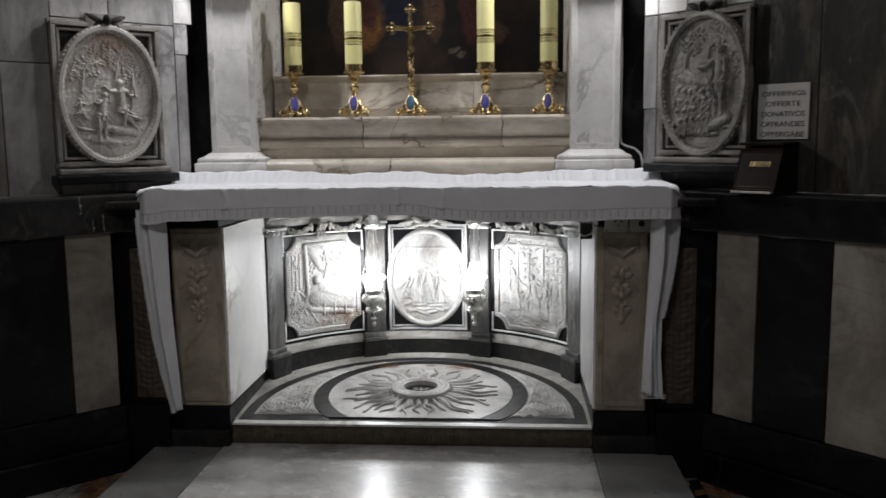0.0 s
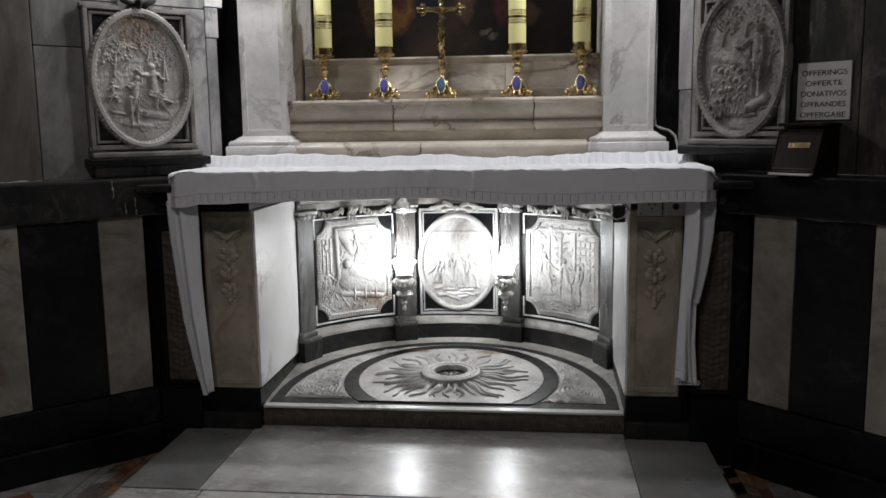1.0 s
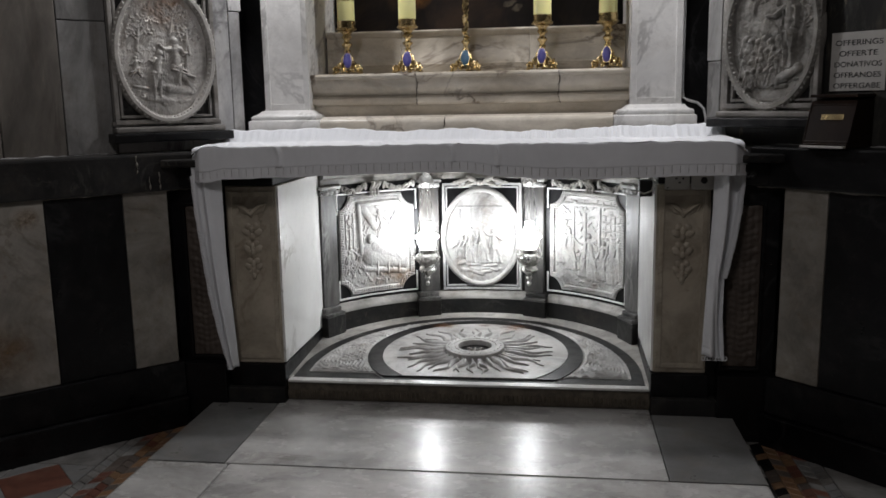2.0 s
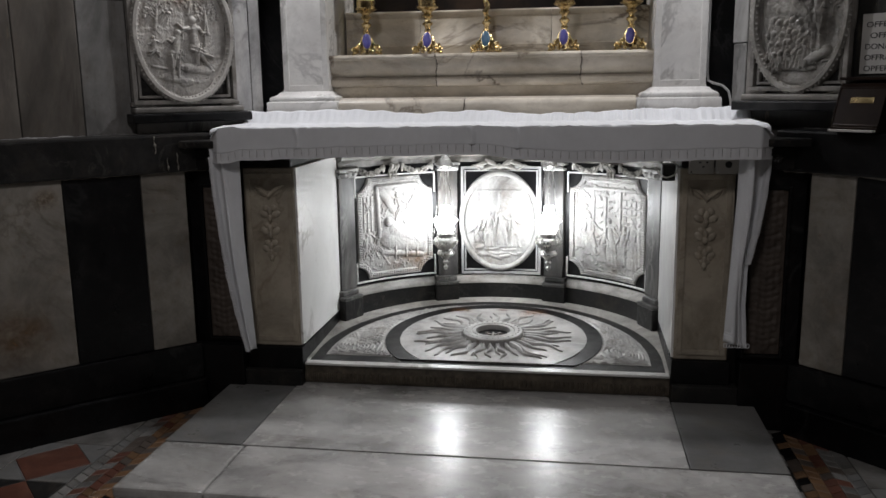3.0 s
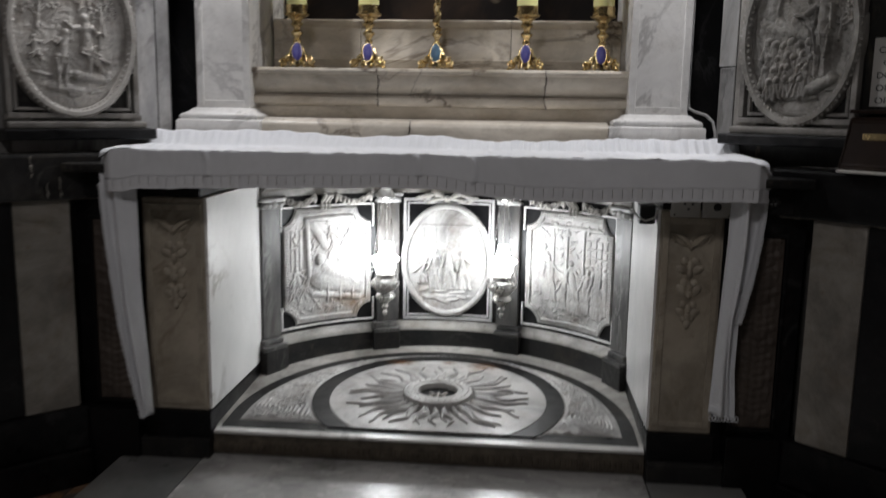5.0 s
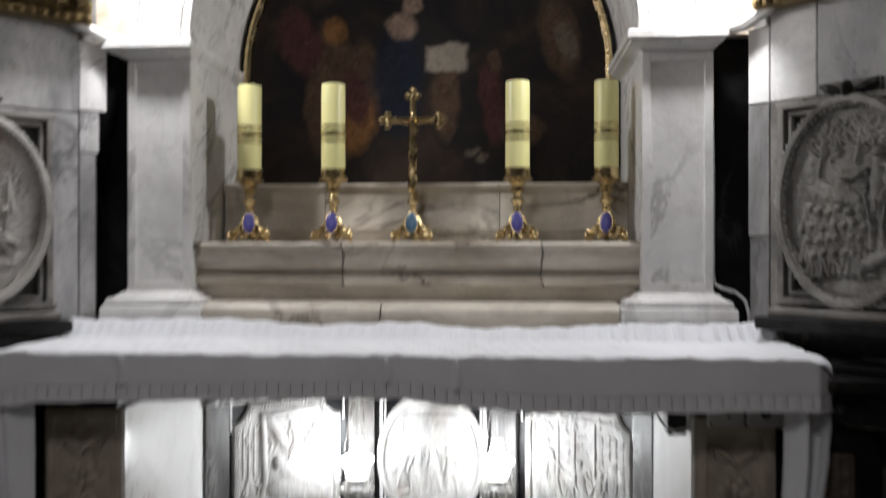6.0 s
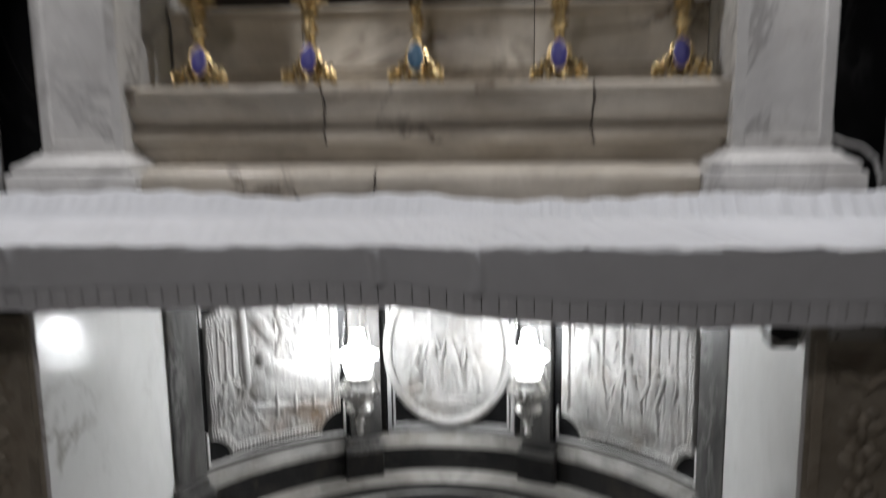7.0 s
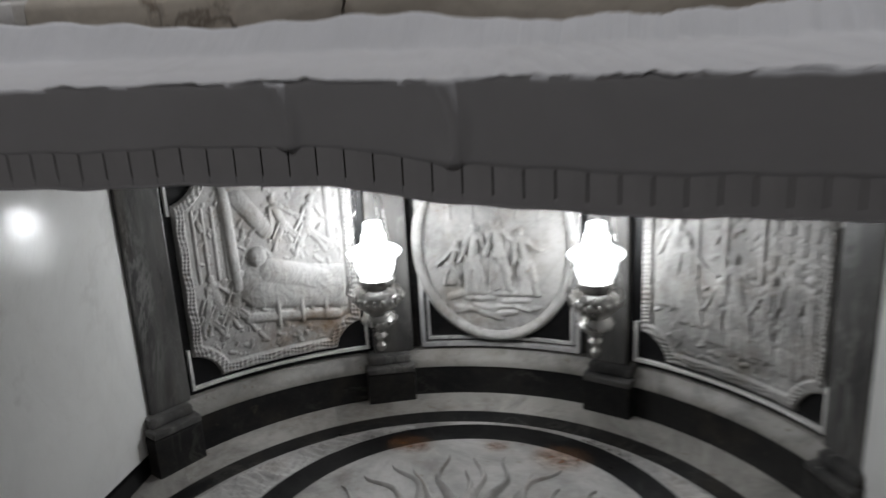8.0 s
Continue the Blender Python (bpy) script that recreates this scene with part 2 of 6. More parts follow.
def stain_mat(name, colour, strength, scale=30.0):
    """A thin film that fades out from its middle, broken up by noise."""
    m, nt, bsdf = node_mat(name)
    tc = nt.nodes.new("ShaderNodeTexCoord")
    g = nt.nodes.new("ShaderNodeTexGradient")
    g.gradient_type = "SPHERICAL"
    nt.links.new(tc.outputs["Object"], g.inputs[0])
    n = ramp(nt, tex_noise(nt, tc.outputs["Object"], scale * 0.1, 7, 0.7, 0.6), ((0.35, (0, 0, 0)), (0.7, (strength,) * 3)))
    soft = ramp(nt, g.outputs[0], ((0.0, (0, 0, 0)), (0.6, (1, 1, 1))))
    nt.links.new(blend(nt, 1.0, soft, n, "MULTIPLY"), bsdf.inputs["Alpha"])
    bsdf.inputs["Base Color"].default_value = (*colour, 1)
    bsdf.inputs["Roughness"].default_value = 0.6
    return m


RUSTFILM = stain_mat("rust_film", (0.30, 0.13, 0.05), 0.9)
BROWNFILM = stain_mat("brown_film", (0.22, 0.13, 0.06), 0.85)


def painting_mat(blots):
    """Old dark oil paint with dim soft shapes of colour."""
    m, nt, bsdf = node_mat("dark_oil_paint")
    v = coords(nt, (1, 1, 1), False)
    wob = nt.nodes.new("ShaderNodeTexNoise")
    wob.inputs["Scale"].default_value, wob.inputs["Detail"].default_value = 14.0, 5.0
    nt.links.new(v, wob.inputs["Vector"])
    off = nt.nodes.new("ShaderNodeVectorMath")
    off.operation = "MULTIPLY_ADD"
    off.inputs[1].default_value, off.inputs[2].default_value = (0.05, 0.0, 0.05), (-0.025, 0.0, -0.025)
    nt.links.new(wob.outputs["Color"], off.inputs[0])
    moved = nt.nodes.new("ShaderNodeVectorMath")
    nt.links.new(v, moved.inputs[0])
    nt.links.new(off.outputs[0], moved.inputs[1])
    c = ramp(nt, tex_noise(nt, v, 4.0, 7, 0.65, 0.8), ((0.3, (0.006, 0.006, 0.007)), (0.5, (0.014, 0.011, 0.010)), (0.68, (0.034, 0.022, 0.015)), (0.8, (0.02, 0.024, 0.024))))
    brush = tex_noise(nt, v, 38.0, 6, 0.7, 1.0)
    for cx, cz, a, b, colour, turn in blots:
        mp = nt.nodes.new("ShaderNodeMapping")
        mp.vector_type = "TEXTURE"
        mp.inputs["Location"].default_value = (cx, 0.722, cz)
        mp.inputs["Rotation"].default_value = (0, -turn, 0)
        mp.inputs["Scale"].default_value = (a * 1.5, 1, b * 1.5)
        nt.links.new(moved.outputs[0], mp.inputs[0])
        if colour is ST and b > 0.02:
            far = nt.nodes.new("ShaderNodeVectorMath")
            far.operation = "ABSOLUTE"
            nt.links.new(mp.outputs[0], far.inputs[0])
            split = nt.nodes.new("ShaderNodeSeparateXYZ")
            nt.links.new(far.outputs[0], split.inputs[0])
            most = nt.nodes.new("ShaderNodeMath")
            most.operation = "MAXIMUM"
            nt.links.new(split.outputs[0], most.inputs[0])
            nt.links.new(split.outputs[2], most.inputs[1])
            soft = ramp(nt, most.outputs[0], ((0.55, (0.9, 0.9, 0.9)), (0.75, (0, 0, 0))))
        else:
            g = nt.nodes.new("ShaderNodeTexGradient")
            g.gradient_type = "SPHERICAL"
            nt.links.new(mp.outputs[0], g.inputs[0])
            soft = ramp(nt, g.outputs[0], ((0.12, (0, 0, 0)), (0.42, (0.9, 0.9, 0.9))))
        tone = blend(nt, ramp(nt, brush, ((0.35, (0, 0, 0)), (0.65, (1, 1, 1)))), tuple(k * (0.7 if colour is ST else 0.4) for k in colour), colour)
        c = blend(nt, soft, c, tone)
    nt.links.new(c, bsdf.inputs["Base Color"])
    bsdf.inputs["Roughness"].default_value = 0.6
    bsdf.inputs["Specular IOR Level"].default_value = 0.12
    bumped(nt, bsdf, tex_noise(nt, v, 140.0), 0.25)
    return m


OR, BR, RD, ST, FL, DB, ST2 = (0.19, 0.09, 0.032), (0.085, 0.052, 0.032), (0.07, 0.028, 0.025), (0.26, 0.225, 0.18), (0.27, 0.19, 0.14), (0.009, 0.013, 0.024), (0.12, 0.10, 0.075)
PAINT = painting_mat(((-0.23, 1.58, 0.055, 0.10, OR, -0.5), (-0.31, 1.77, 0.055, 0.12, BR, 0.15), (-0.305, 1.87, 0.032, 0.036, OR, 0), (-0.20, 1.74, 0.045, 0.09, BR, 0.3), (-0.24, 1.66, 0.04, 0.08, RD, 0.2), (-0.105, 1.72, 0.075, 0.16, DB, 0), (-0.09, 1.885, 0.045, 0.04, FL, -0.5), (-0.06, 1.96, 0.03, 0.035, FL, 0),
                      (0.195, 1.64, 0.035, 0.12, RD, 0.1), (0.20, 1.77, 0.022, 0.03, BR, 0), (0.407, 1.84, 0.055, 0.11, BR, 0.2), (0.425, 1.83, 0.03, 0.06, ST2, 0.4), (0.13, 1.485, 0.025, 0.009, ST2, 0.1), (0.17, 1.47, 0.02, 0.010, ST2, 0.3), (-0.42, 1.84, 0.06, 0.10, RD, 0.3), (-0.36, 1.62, 0.04, 0.12, BR, 0), (0.29, 1.55, 0.06, 0.05, BR, 0.2),
                      (0.048, 1.64, 0.042, 0.10, BR, 0.0), (0.050, 1.780, 0.066, 0.045, ST, 0.0)))


# ---- builders ----
def mesh_of(bm, name, material, smooth=False):
    bmesh.ops.recalc_face_normals(bm, faces=bm.faces)
    me = bpy.data.meshes.new(name)
    bm.to_mesh(me)
    bm.free()
    me.materials.append(material)
    if smooth:
        me.polygons.foreach_set("use_smooth", [True] * len(me.polygons))
        if smooth != "all":
            me.set_sharp_from_angle(angle=radians(38))
    return me


def part(name, bm, material, parent, label="", smooth=False):
    ob = new(name, mesh_of(bm, name, material, smooth))
    ob.parent = parent
    return tagged(ob, label)


def structure(name, bm, material, label, smooth=False, category=""):
    ob = new(name, mesh_of(bm, name, material, smooth))
    return tagged(ob, label, category or name.split("_")[0], "", "structure")


def thing(name, label, category, at=(0, 0, 0), group="", kind=""):
    ob = new(name)
    ob.empty_display_size = 0.05
    ob.location = at
    return tagged(ob, label, category, group, kind)


def box(x0, x1, y0, y1, z0, z1, bevel=0.003, bm=None, m=None):
    """A box with softly broken edges."""
    out = bm or bmesh.new()
    tmp = bmesh.new()
    bmesh.ops.create_cube(tmp, size=1)
    tmp.transform(Matrix.Translation(((x0 + x1) / 2, (y0 + y1) / 2, (z0 + z1) / 2)) @ Matrix.Diagonal((abs(x1 - x0), abs(y1 - y0), abs(z1 - z0), 1)))
    if bevel:
        bmesh.ops.bevel(tmp, geom=tmp.edges[:], offset=bevel, segments=2, affect="EDGES", profile=0.6)
    return merge(out, tmp, m)


def merge(out, tmp, m=None):
    if m is not None:
        tmp.transform(m)
    me = bpy.data.meshes.new("t")
    tmp.to_mesh(me)
    tmp.free()
    out.from_mesh(me)
    bpy.data.meshes.remove(me)
    return out


def prism(points, lift, m=None, bm=None):
    """A closed outline of (a, b) points, at (a, 0, b), thickened along +y by lift."""
    out = bm or bmesh.new()
    n = len(points)
    lo = [out.verts.new((a, 0, b)) for a, b in points]
    hi = [out.verts.new((a, lift, b)) for a, b in points]
    out.faces.new(lo)
    out.faces.new(hi[::-1])
    for i in range(n):
        j = (i + 1) % n
        out.faces.new((lo[i], hi[i], hi[j], lo[j]))
    if m is not None:
        bmesh.ops.transform(out, matrix=m, verts=lo + hi)
    return out


def run_x(profile, x0, x1, bm=None):
    """A moulding: a closed (y, z) outline drawn along x."""
    out = bm or bmesh.new()
    n = len(profile)
    a = [out.verts.new((x0, y, z)) for y, z in profile]
    b = [out.verts.new((x1, y, z)) for y, z in profile]
    out.faces.new(a)
    out.faces.new(b[::-1])
    for i in range(n):
        j = (i + 1) % n
        out.faces.new((a[i], b[i], b[j], a[j]))
    return out


def ring_run(path, profile, closed=True, bm=None):
    """Sweeps a closed profile: path gives frames (origin, out, up) and the profile (o, u) pairs."""
    out = bm or bmesh.new()
    rows = [[out.verts.new(Vector(p) + Vector(o) * a + Vector(u) * b) for a, b in profile] for p, o, u in path]
    n, k = len(rows), len(profile)
    for i in range(n if closed else n - 1):
        r, s = rows[i], rows[(i + 1) % n]
        for j in range(k):
            out.faces.new((r[j], r[(j + 1) % k], s[(j + 1) % k], s[j]))
    if not closed:
        out.faces.new(rows[0])
        out.faces.new(rows[-1][::-1])
    return out


def lathe(profile, n=24, at=(0, 0, 0), bm=None):
    """A turned body from (radius, z) pairs."""
    out = bm or bmesh.new()
    ox, oy, oz = at
    rows = [[out.verts.new((ox + r * math.cos(2 * math.pi * i / n), oy + r * math.sin(2 * math.pi * i / n), oz + z)) for i in range(n)] for r, z in profile]
    for a, b in zip(rows, rows[1:]):
        for i in range(n):
            j = (i + 1) % n
            out.faces.new((a[i], a[j], b[j], b[i]))
    out.faces.new(rows[0][::-1])
    out.faces.new(rows[-1])
    return out


def tube(points, radii, n=8, bm=None):
    """A round bar through points, with a radius at each."""
    out = bm or bmesh.new()
    pts = [Vector(p) for p in points]
    if not hasattr(radii, "__len__"):
        radii = [radii] * len(pts)
    rows = []
    side = None
    for i, p in enumerate(pts):
        d = (pts[min(i + 1, len(pts) - 1)] - pts[max(i - 1, 0)]).normalized()
        ref = side if side is not None else (Vector((0, 0, 1)) if abs(d.z) < 0.9 else Vector((1, 0, 0)))
        a = (ref - d * ref.dot(d)).normalized()
        side = a
        b = d.cross(a)
        rows.append([out.verts.new(p + (a * math.cos(2 * math.pi * k / n) + b * math.sin(2 * math.pi * k / n)) * radii[i]) for k in range(n)])
    for r, s in zip(rows, rows[1:]):
        for k in range(n):
            out.faces.new((r[k], r[(k + 1) % n], s[(k + 1) % n], s[k]))
    out.faces.new(rows[0][::-1])
    out.faces.new(rows[-1])
    return out


def blob(bm, at, size, n=8, turn=None):
    tmp = bmesh.new()
    bmesh.ops.create_uvsphere(tmp, u_segments=n, v_segments=max(4, n * 2 // 3), radius=1)
    m = Matrix.Translation(at) @ (turn or Matrix.Identity(4)) @ Matrix.Diagonal((*size, 1))
    return merge(bm, tmp, m)


def oval_path(cu, cz, a, b, n=72):
    """Frames round an upright oval in the u-z plane, at depth 0; 'up' points out of the plane."""
    rows = []
    for i in range(n):
        t = 2 * math.pi * i / n
        nx, nz = math.cos(t) / a, math.sin(t) / b
        k = math.hypot(nx, nz)
        rows.append(((cu + a * math.cos(t), 0, cz + b * math.sin(t)), (nx / k, 0, nz / k), (0, 1, 0)))
    return rows


# frames of the two slanting walls: u runs outwards along the wall, v towards the room, z up
R2 = 0.5 ** 0.5


def slant(side, s):
    """The frame of a slanting wall's plane side * x + y = s."""
    return Matrix(((side * R2, -side * R2, 0, side * 0.9), (-R2, -R2, 0, s - 0.9), (0, 0, 1, 0), (0, 0, 0, 1)))


def wall_box(side, s, u0, u1, z0, z1, front, back=0.12, bevel=0.003, bm=None):
    return box(u0, u1, -back, front, z0, z1, bevel, bm, slant(side, s))


# frame of the curved wall in the altar's recess
CYL_Y, CYL_R = 0.17, 0.76


def bend(w, v, z):
    """Arc length w along the curved wall and depth v towards the room, to the world."""
    a = w / CYL_R
    r = CYL_R - v
    return Vector((r * math.sin(a), CYL_Y + r * math.cos(a), z))


def arc(deg):
    return radians(deg) * CYL_R


def bent(bm):
    for v in bm.verts:
        v.co = bend(*v.co)
    return bm


def curved_run(profile, a0, a1, n=60, bm=None):
    """A (v, z) outline drawn along the curved wall between two angles."""
    out = bm or bmesh.new()
    rows = [[out.verts.new(bend(arc(a0 + (a1 - a0) * i / n), v, z)) for v, z in profile] for i in range(n + 1)]
    k = len(profile)
    for r, s in zip(rows, rows[1:]):
        for j in range(k):
            out.faces.new((r[j], r[(j + 1) % k], s[(j + 1) % k], s[j]))
    out.faces.new(rows[0])
    out.faces.new(rows[-1][::-1])
    return out


# carved pictures: heights over a u-z grid, made of soft limbs and folds
def seg_bump(U, Z, p, q, r, h):
    p, q = np.array(p), np.array(q)
    d = q - p
    t = np.clip(((U - p[0]) * d[0] + (Z - p[1]) * d[1]) / max(1e-9, d @ d), 0, 1)
    e = ((U - p[0] - t * d[0]) ** 2 + (Z - p[1] - t * d[1]) ** 2) / r ** 2
    return h * np.sqrt(np.clip(1 - e, 0, 1))


def robed(H, U, Z, x, z, s, lean, h, arm=None, wide=1.0):
    """A broad plain robed shape with long folds, its base at (x, z), an optional limb towards arm."""
    top = (x + lean * s, z + s)
    chest = (x + lean * s * 0.72, z + s * 0.72)
    for k in range(7):
        a = (k - 3) / 3
        foot = (x + a * s * 0.17 * wide, z + 0.02 * s * math.cos(k * 2.3))
        H = np.maximum(H, seg_bump(U, Z, foot, (chest[0] + a * s * 0.075 * wide, chest[1] + 0.02 * s * math.sin(k * 3)), s * 0.05 * wide, h * (0.95 - 0.3 * a * a + 0.12 * (-1) ** k)))
    H = np.maximum(H, seg_bump(U, Z, (chest[0] - s * 0.09 * wide, chest[1] + s * 0.06), (chest[0] + s * 0.09 * wide, chest[1] + s * 0.06), s * 0.07, h))
    H = np.maximum(H, seg_bump(U, Z, (x - s * 0.16 * wide, z + s * 0.34), (chest[0] + s * 0.08, chest[1] - s * 0.04), s * 0.04, h * 1.2))
    H = np.maximum(H, seg_bump(U, Z, (top[0], top[1] - s * 0.09), (top[0] + 0.01 * s, top[1] - s * 0.06), s * 0.075, h * 1.25))
    if arm:
        mid = ((chest[0] + arm[0]) / 2, (chest[1] + arm[1]) / 2 - 0.03 * s)
        H = np.maximum(H, seg_bump(U, Z, (chest[0], chest[1] + 0.05 * s), mid, s * 0.05, h * 1.2))
        H = np.maximum(H, seg_bump(U, Z, mid, arm, s * 0.036, h * 1.1))
    return H


def posed(H, U, Z, head, hip, feet, reach, s, h):
    """A plain carved shape with bent limbs and a wrapped cloth, from its top to its feet."""
    neck = (head[0] + (hip[0] - head[0]) * 0.22, head[1] + (hip[1] - head[1]) * 0.22)
    across = 0.10 * s
    segs = [(head, (head[0], head[1] + 0.012 * s), 0.070 * s, 1.2), (neck, hip, 0.085 * s, 1.0), ((neck[0] - across, neck[1] - 0.03 * s), (neck[0] + across, neck[1] - 0.03 * s), 0.05 * s, 0.95), ((hip[0] - 0.05 * s, hip[1]), (hip[0] + 0.05 * s, hip[1]), 0.075 * s, 1.0)]
    for k, foot in enumerate(feet):
        knee = ((hip[0] + foot[0]) / 2 + (k - 0.5) * 0.05 * s, (hip[1] + foot[1]) / 2 + 0.02 * s)
        segs += [(hip, knee, 0.062 * s, 0.95), (knee, foot, 0.042 * s, 0.85), (foot, (foot[0] + 0.05 * s, foot[1] - 0.01 * s), 0.024 * s, 0.7)]
    for k, tip in enumerate(reach):
        root = (neck[0] + (across if tip[0] > neck[0] else -across), neck[1] - 0.03 * s)
        elbow = ((root[0] + tip[0]) / 2, (root[1] + tip[1]) / 2 - 0.05 * s)
        segs += [(root, elbow, 0.036 * s, 1.05), (elbow, tip, 0.028 * s, 1.0)]
    for p, q, r, k in segs:
        H = np.maximum(H, seg_bump(U, Z, p, q, r, h * k))
    for k in range(5):
        t = k / 4
        p = (hip[0] + (t - 0.5) * 0.20 * s, hip[1] + 0.06 * s - 0.10 * s * t)
        q = (feet[1][0] * t + feet[0][0] * (1 - t), hip[1] + (feet[0][1] - hip[1]) * (0.45 + 0.2 * math.sin(k * 2.2)))
        H = np.maximum(H, seg_bump(U, Z, p, q, 0.028 * s, h * (0.9 + 0.2 * (-1) ** k)))
    return H


def rough_cut(U, Z, seed, deep):
    """Small uneven chisel relief over a carved field."""
    return deep * (np.sin(U * 141 + 3 * np.sin(Z * 67 + seed)) * np.sin(Z * 118 + 3 * np.sin(U * 73 + seed)) + 0.6 * np.sin(U * 290 + 4 * np.sin(Z * 110)) * np.sin(Z * 263 + 4 * np.sin(U * 127)))


def tree_carving(H, U, Z, x, z, tall, spread, rng, h):
    """A trunk with forked boughs and clustered small leaves."""
    tips = []
    top = (x + rng.uniform(-0.02, 0.02), z + tall * 0.6)
    H = np.maximum(H, seg_bump(U, Z, (x, z), top, 0.006, h))
    for k in range(7):
        a = (x + (top[0] - x) * (0.4 + 0.08 * k), z + tall * (0.25 + 0.05 * k))
        b = (a[0] + spread * (-1) ** k * rng.uniform(0.4, 1.0), a[1] + tall * rng.uniform(0.12, 0.4))
        H = np.maximum(H, seg_bump(U, Z, a, b, 0.0035, h * 0.8))
        tips.append(b)
    for bx, bz in tips:
        for _ in range(13):
            p = (bx + rng.gauss(0, 0.014), bz + rng.gauss(0, 0.013))
            q = (p[0] + rng.uniform(-0.006, 0.006), p[1] + rng.uniform(-0.006, 0.006))
            H = np.maximum(H, seg_bump(U, Z, p, q, rng.uniform(0.0035, 0.0055), h * rng.uniform(0.5, 1.0)))
    return H


def relief_grid(name, inside, edge, heights, u0, u1, z0, z1, nu, nz, material, parent, m=None, curved=False, back=0.01, lift=0.0, label=""):
    """A carved slab: a grid kept where inside(u, z) holds, raised by heights(U, Z), with a rim that goes back."""
    us, zs = np.linspace(u0, u1, nu), np.linspace(z0, z1, nz)
    U, Z = np.meshgrid(us, zs)
    keep = inside(U, Z)
    H = heights(U, Z) + lift
    idx = -np.ones(U.shape, int)
    cells = keep[:-1, :-1] & keep[1:, :-1] & keep[:-1, 1:] & keep[1:, 1:]
    used = np.zeros(U.shape, bool)
    for dz in (0, 1):
        for du in (0, 1):
            used[dz:nz - 1 + dz, du:nu - 1 + du] |= cells
    idx[used] = np.arange(used.sum())
    if edge is not None:
        U, Z = edge(U, Z, used)
    pts = np.stack([U[used], H[used], Z[used]], 1)
    if curved:
        a, r = pts[:, 0] / CYL_R, CYL_R - pts[:, 1]
        pts = np.stack([r * np.sin(a), CYL_Y + r * np.cos(a), pts[:, 2]], 1)
    if m is not None:
        M = np.array(m)
        pts = pts @ M[:3, :3].T + M[:3, 3]
    faces = [(idx[i, j], idx[i, j + 1], idx[i + 1, j + 1], idx[i + 1, j]) for i, j in zip(*np.nonzero(cells))]
    me = bpy.data.meshes.new(name)
    me.from_pydata(pts.tolist(), [], [tuple(int(k) for k in f) for f in faces])
    bm = bmesh.new()
    bm.from_mesh(me)
    bpy.data.meshes.remove(me)
    rim = [e for e in bm.edges if e.is_boundary]
    made = bmesh.ops.extrude_edge_only(bm, edges=rim)["geom"]
    deep = [v for v in made if isinstance(v, bmesh.types.BMVert)]
    for v in deep:
        if curved:
            d = Vector((v.co.x, v.co.y - CYL_Y, 0)).normalized()
            v.co += d * (back + 0.004)
        elif m is not None:
            v.co -= m.to_3x3().col[1].normalized() * (back + 0.004)
        else:
            v.co.y -= back
    return part(name, bm, material, parent, label, "all")


# ---- the room ----
FLOOR_Z = -0.08
structure("floor", box(-3.2, 3.2, -5.2, 0.6, FLOOR_Z - 0.12, FLOOR_Z - 0.004, 0), MORTAR, "dim chapel floor bedding under inlaid marble")
structure("ceiling", box(-3.2, 3.2, -5.2, 1.4, 3.2, 3.3, 0), DARKROOM, "plain dim plastered chapel ceiling")
structure("wall_south", box(-3.2, 3.2, -5.3, -5.2, FLOOR_Z - 0.1, 3.2, 0), DARKROOM, "plain dim chapel wall facing the altar")
structure("wall_west", box(-2.4, -2.25, -5.2, -1.2, FLOOR_Z - 0.1, 3.2, 0), DARKROOM, "plain dim chapel side wall")
structure("wall_east", box(2.25, 2.4, -5.2, -1.2, FLOOR_Z - 0.1, 3.2, 0), DARKROOM, "plain dim chapel side wall")
north = box(-1.6, -0.74, 0.40, 0.5, FLOOR_Z - 0.1, 3.2, 0)
box(0.74, 1.6, 0.40, 0.5, FLOOR_Z - 0.1, 3.2, 0, north)
structure("wall_north", north, BLACK, "black stone wall behind the altar's pilasters")


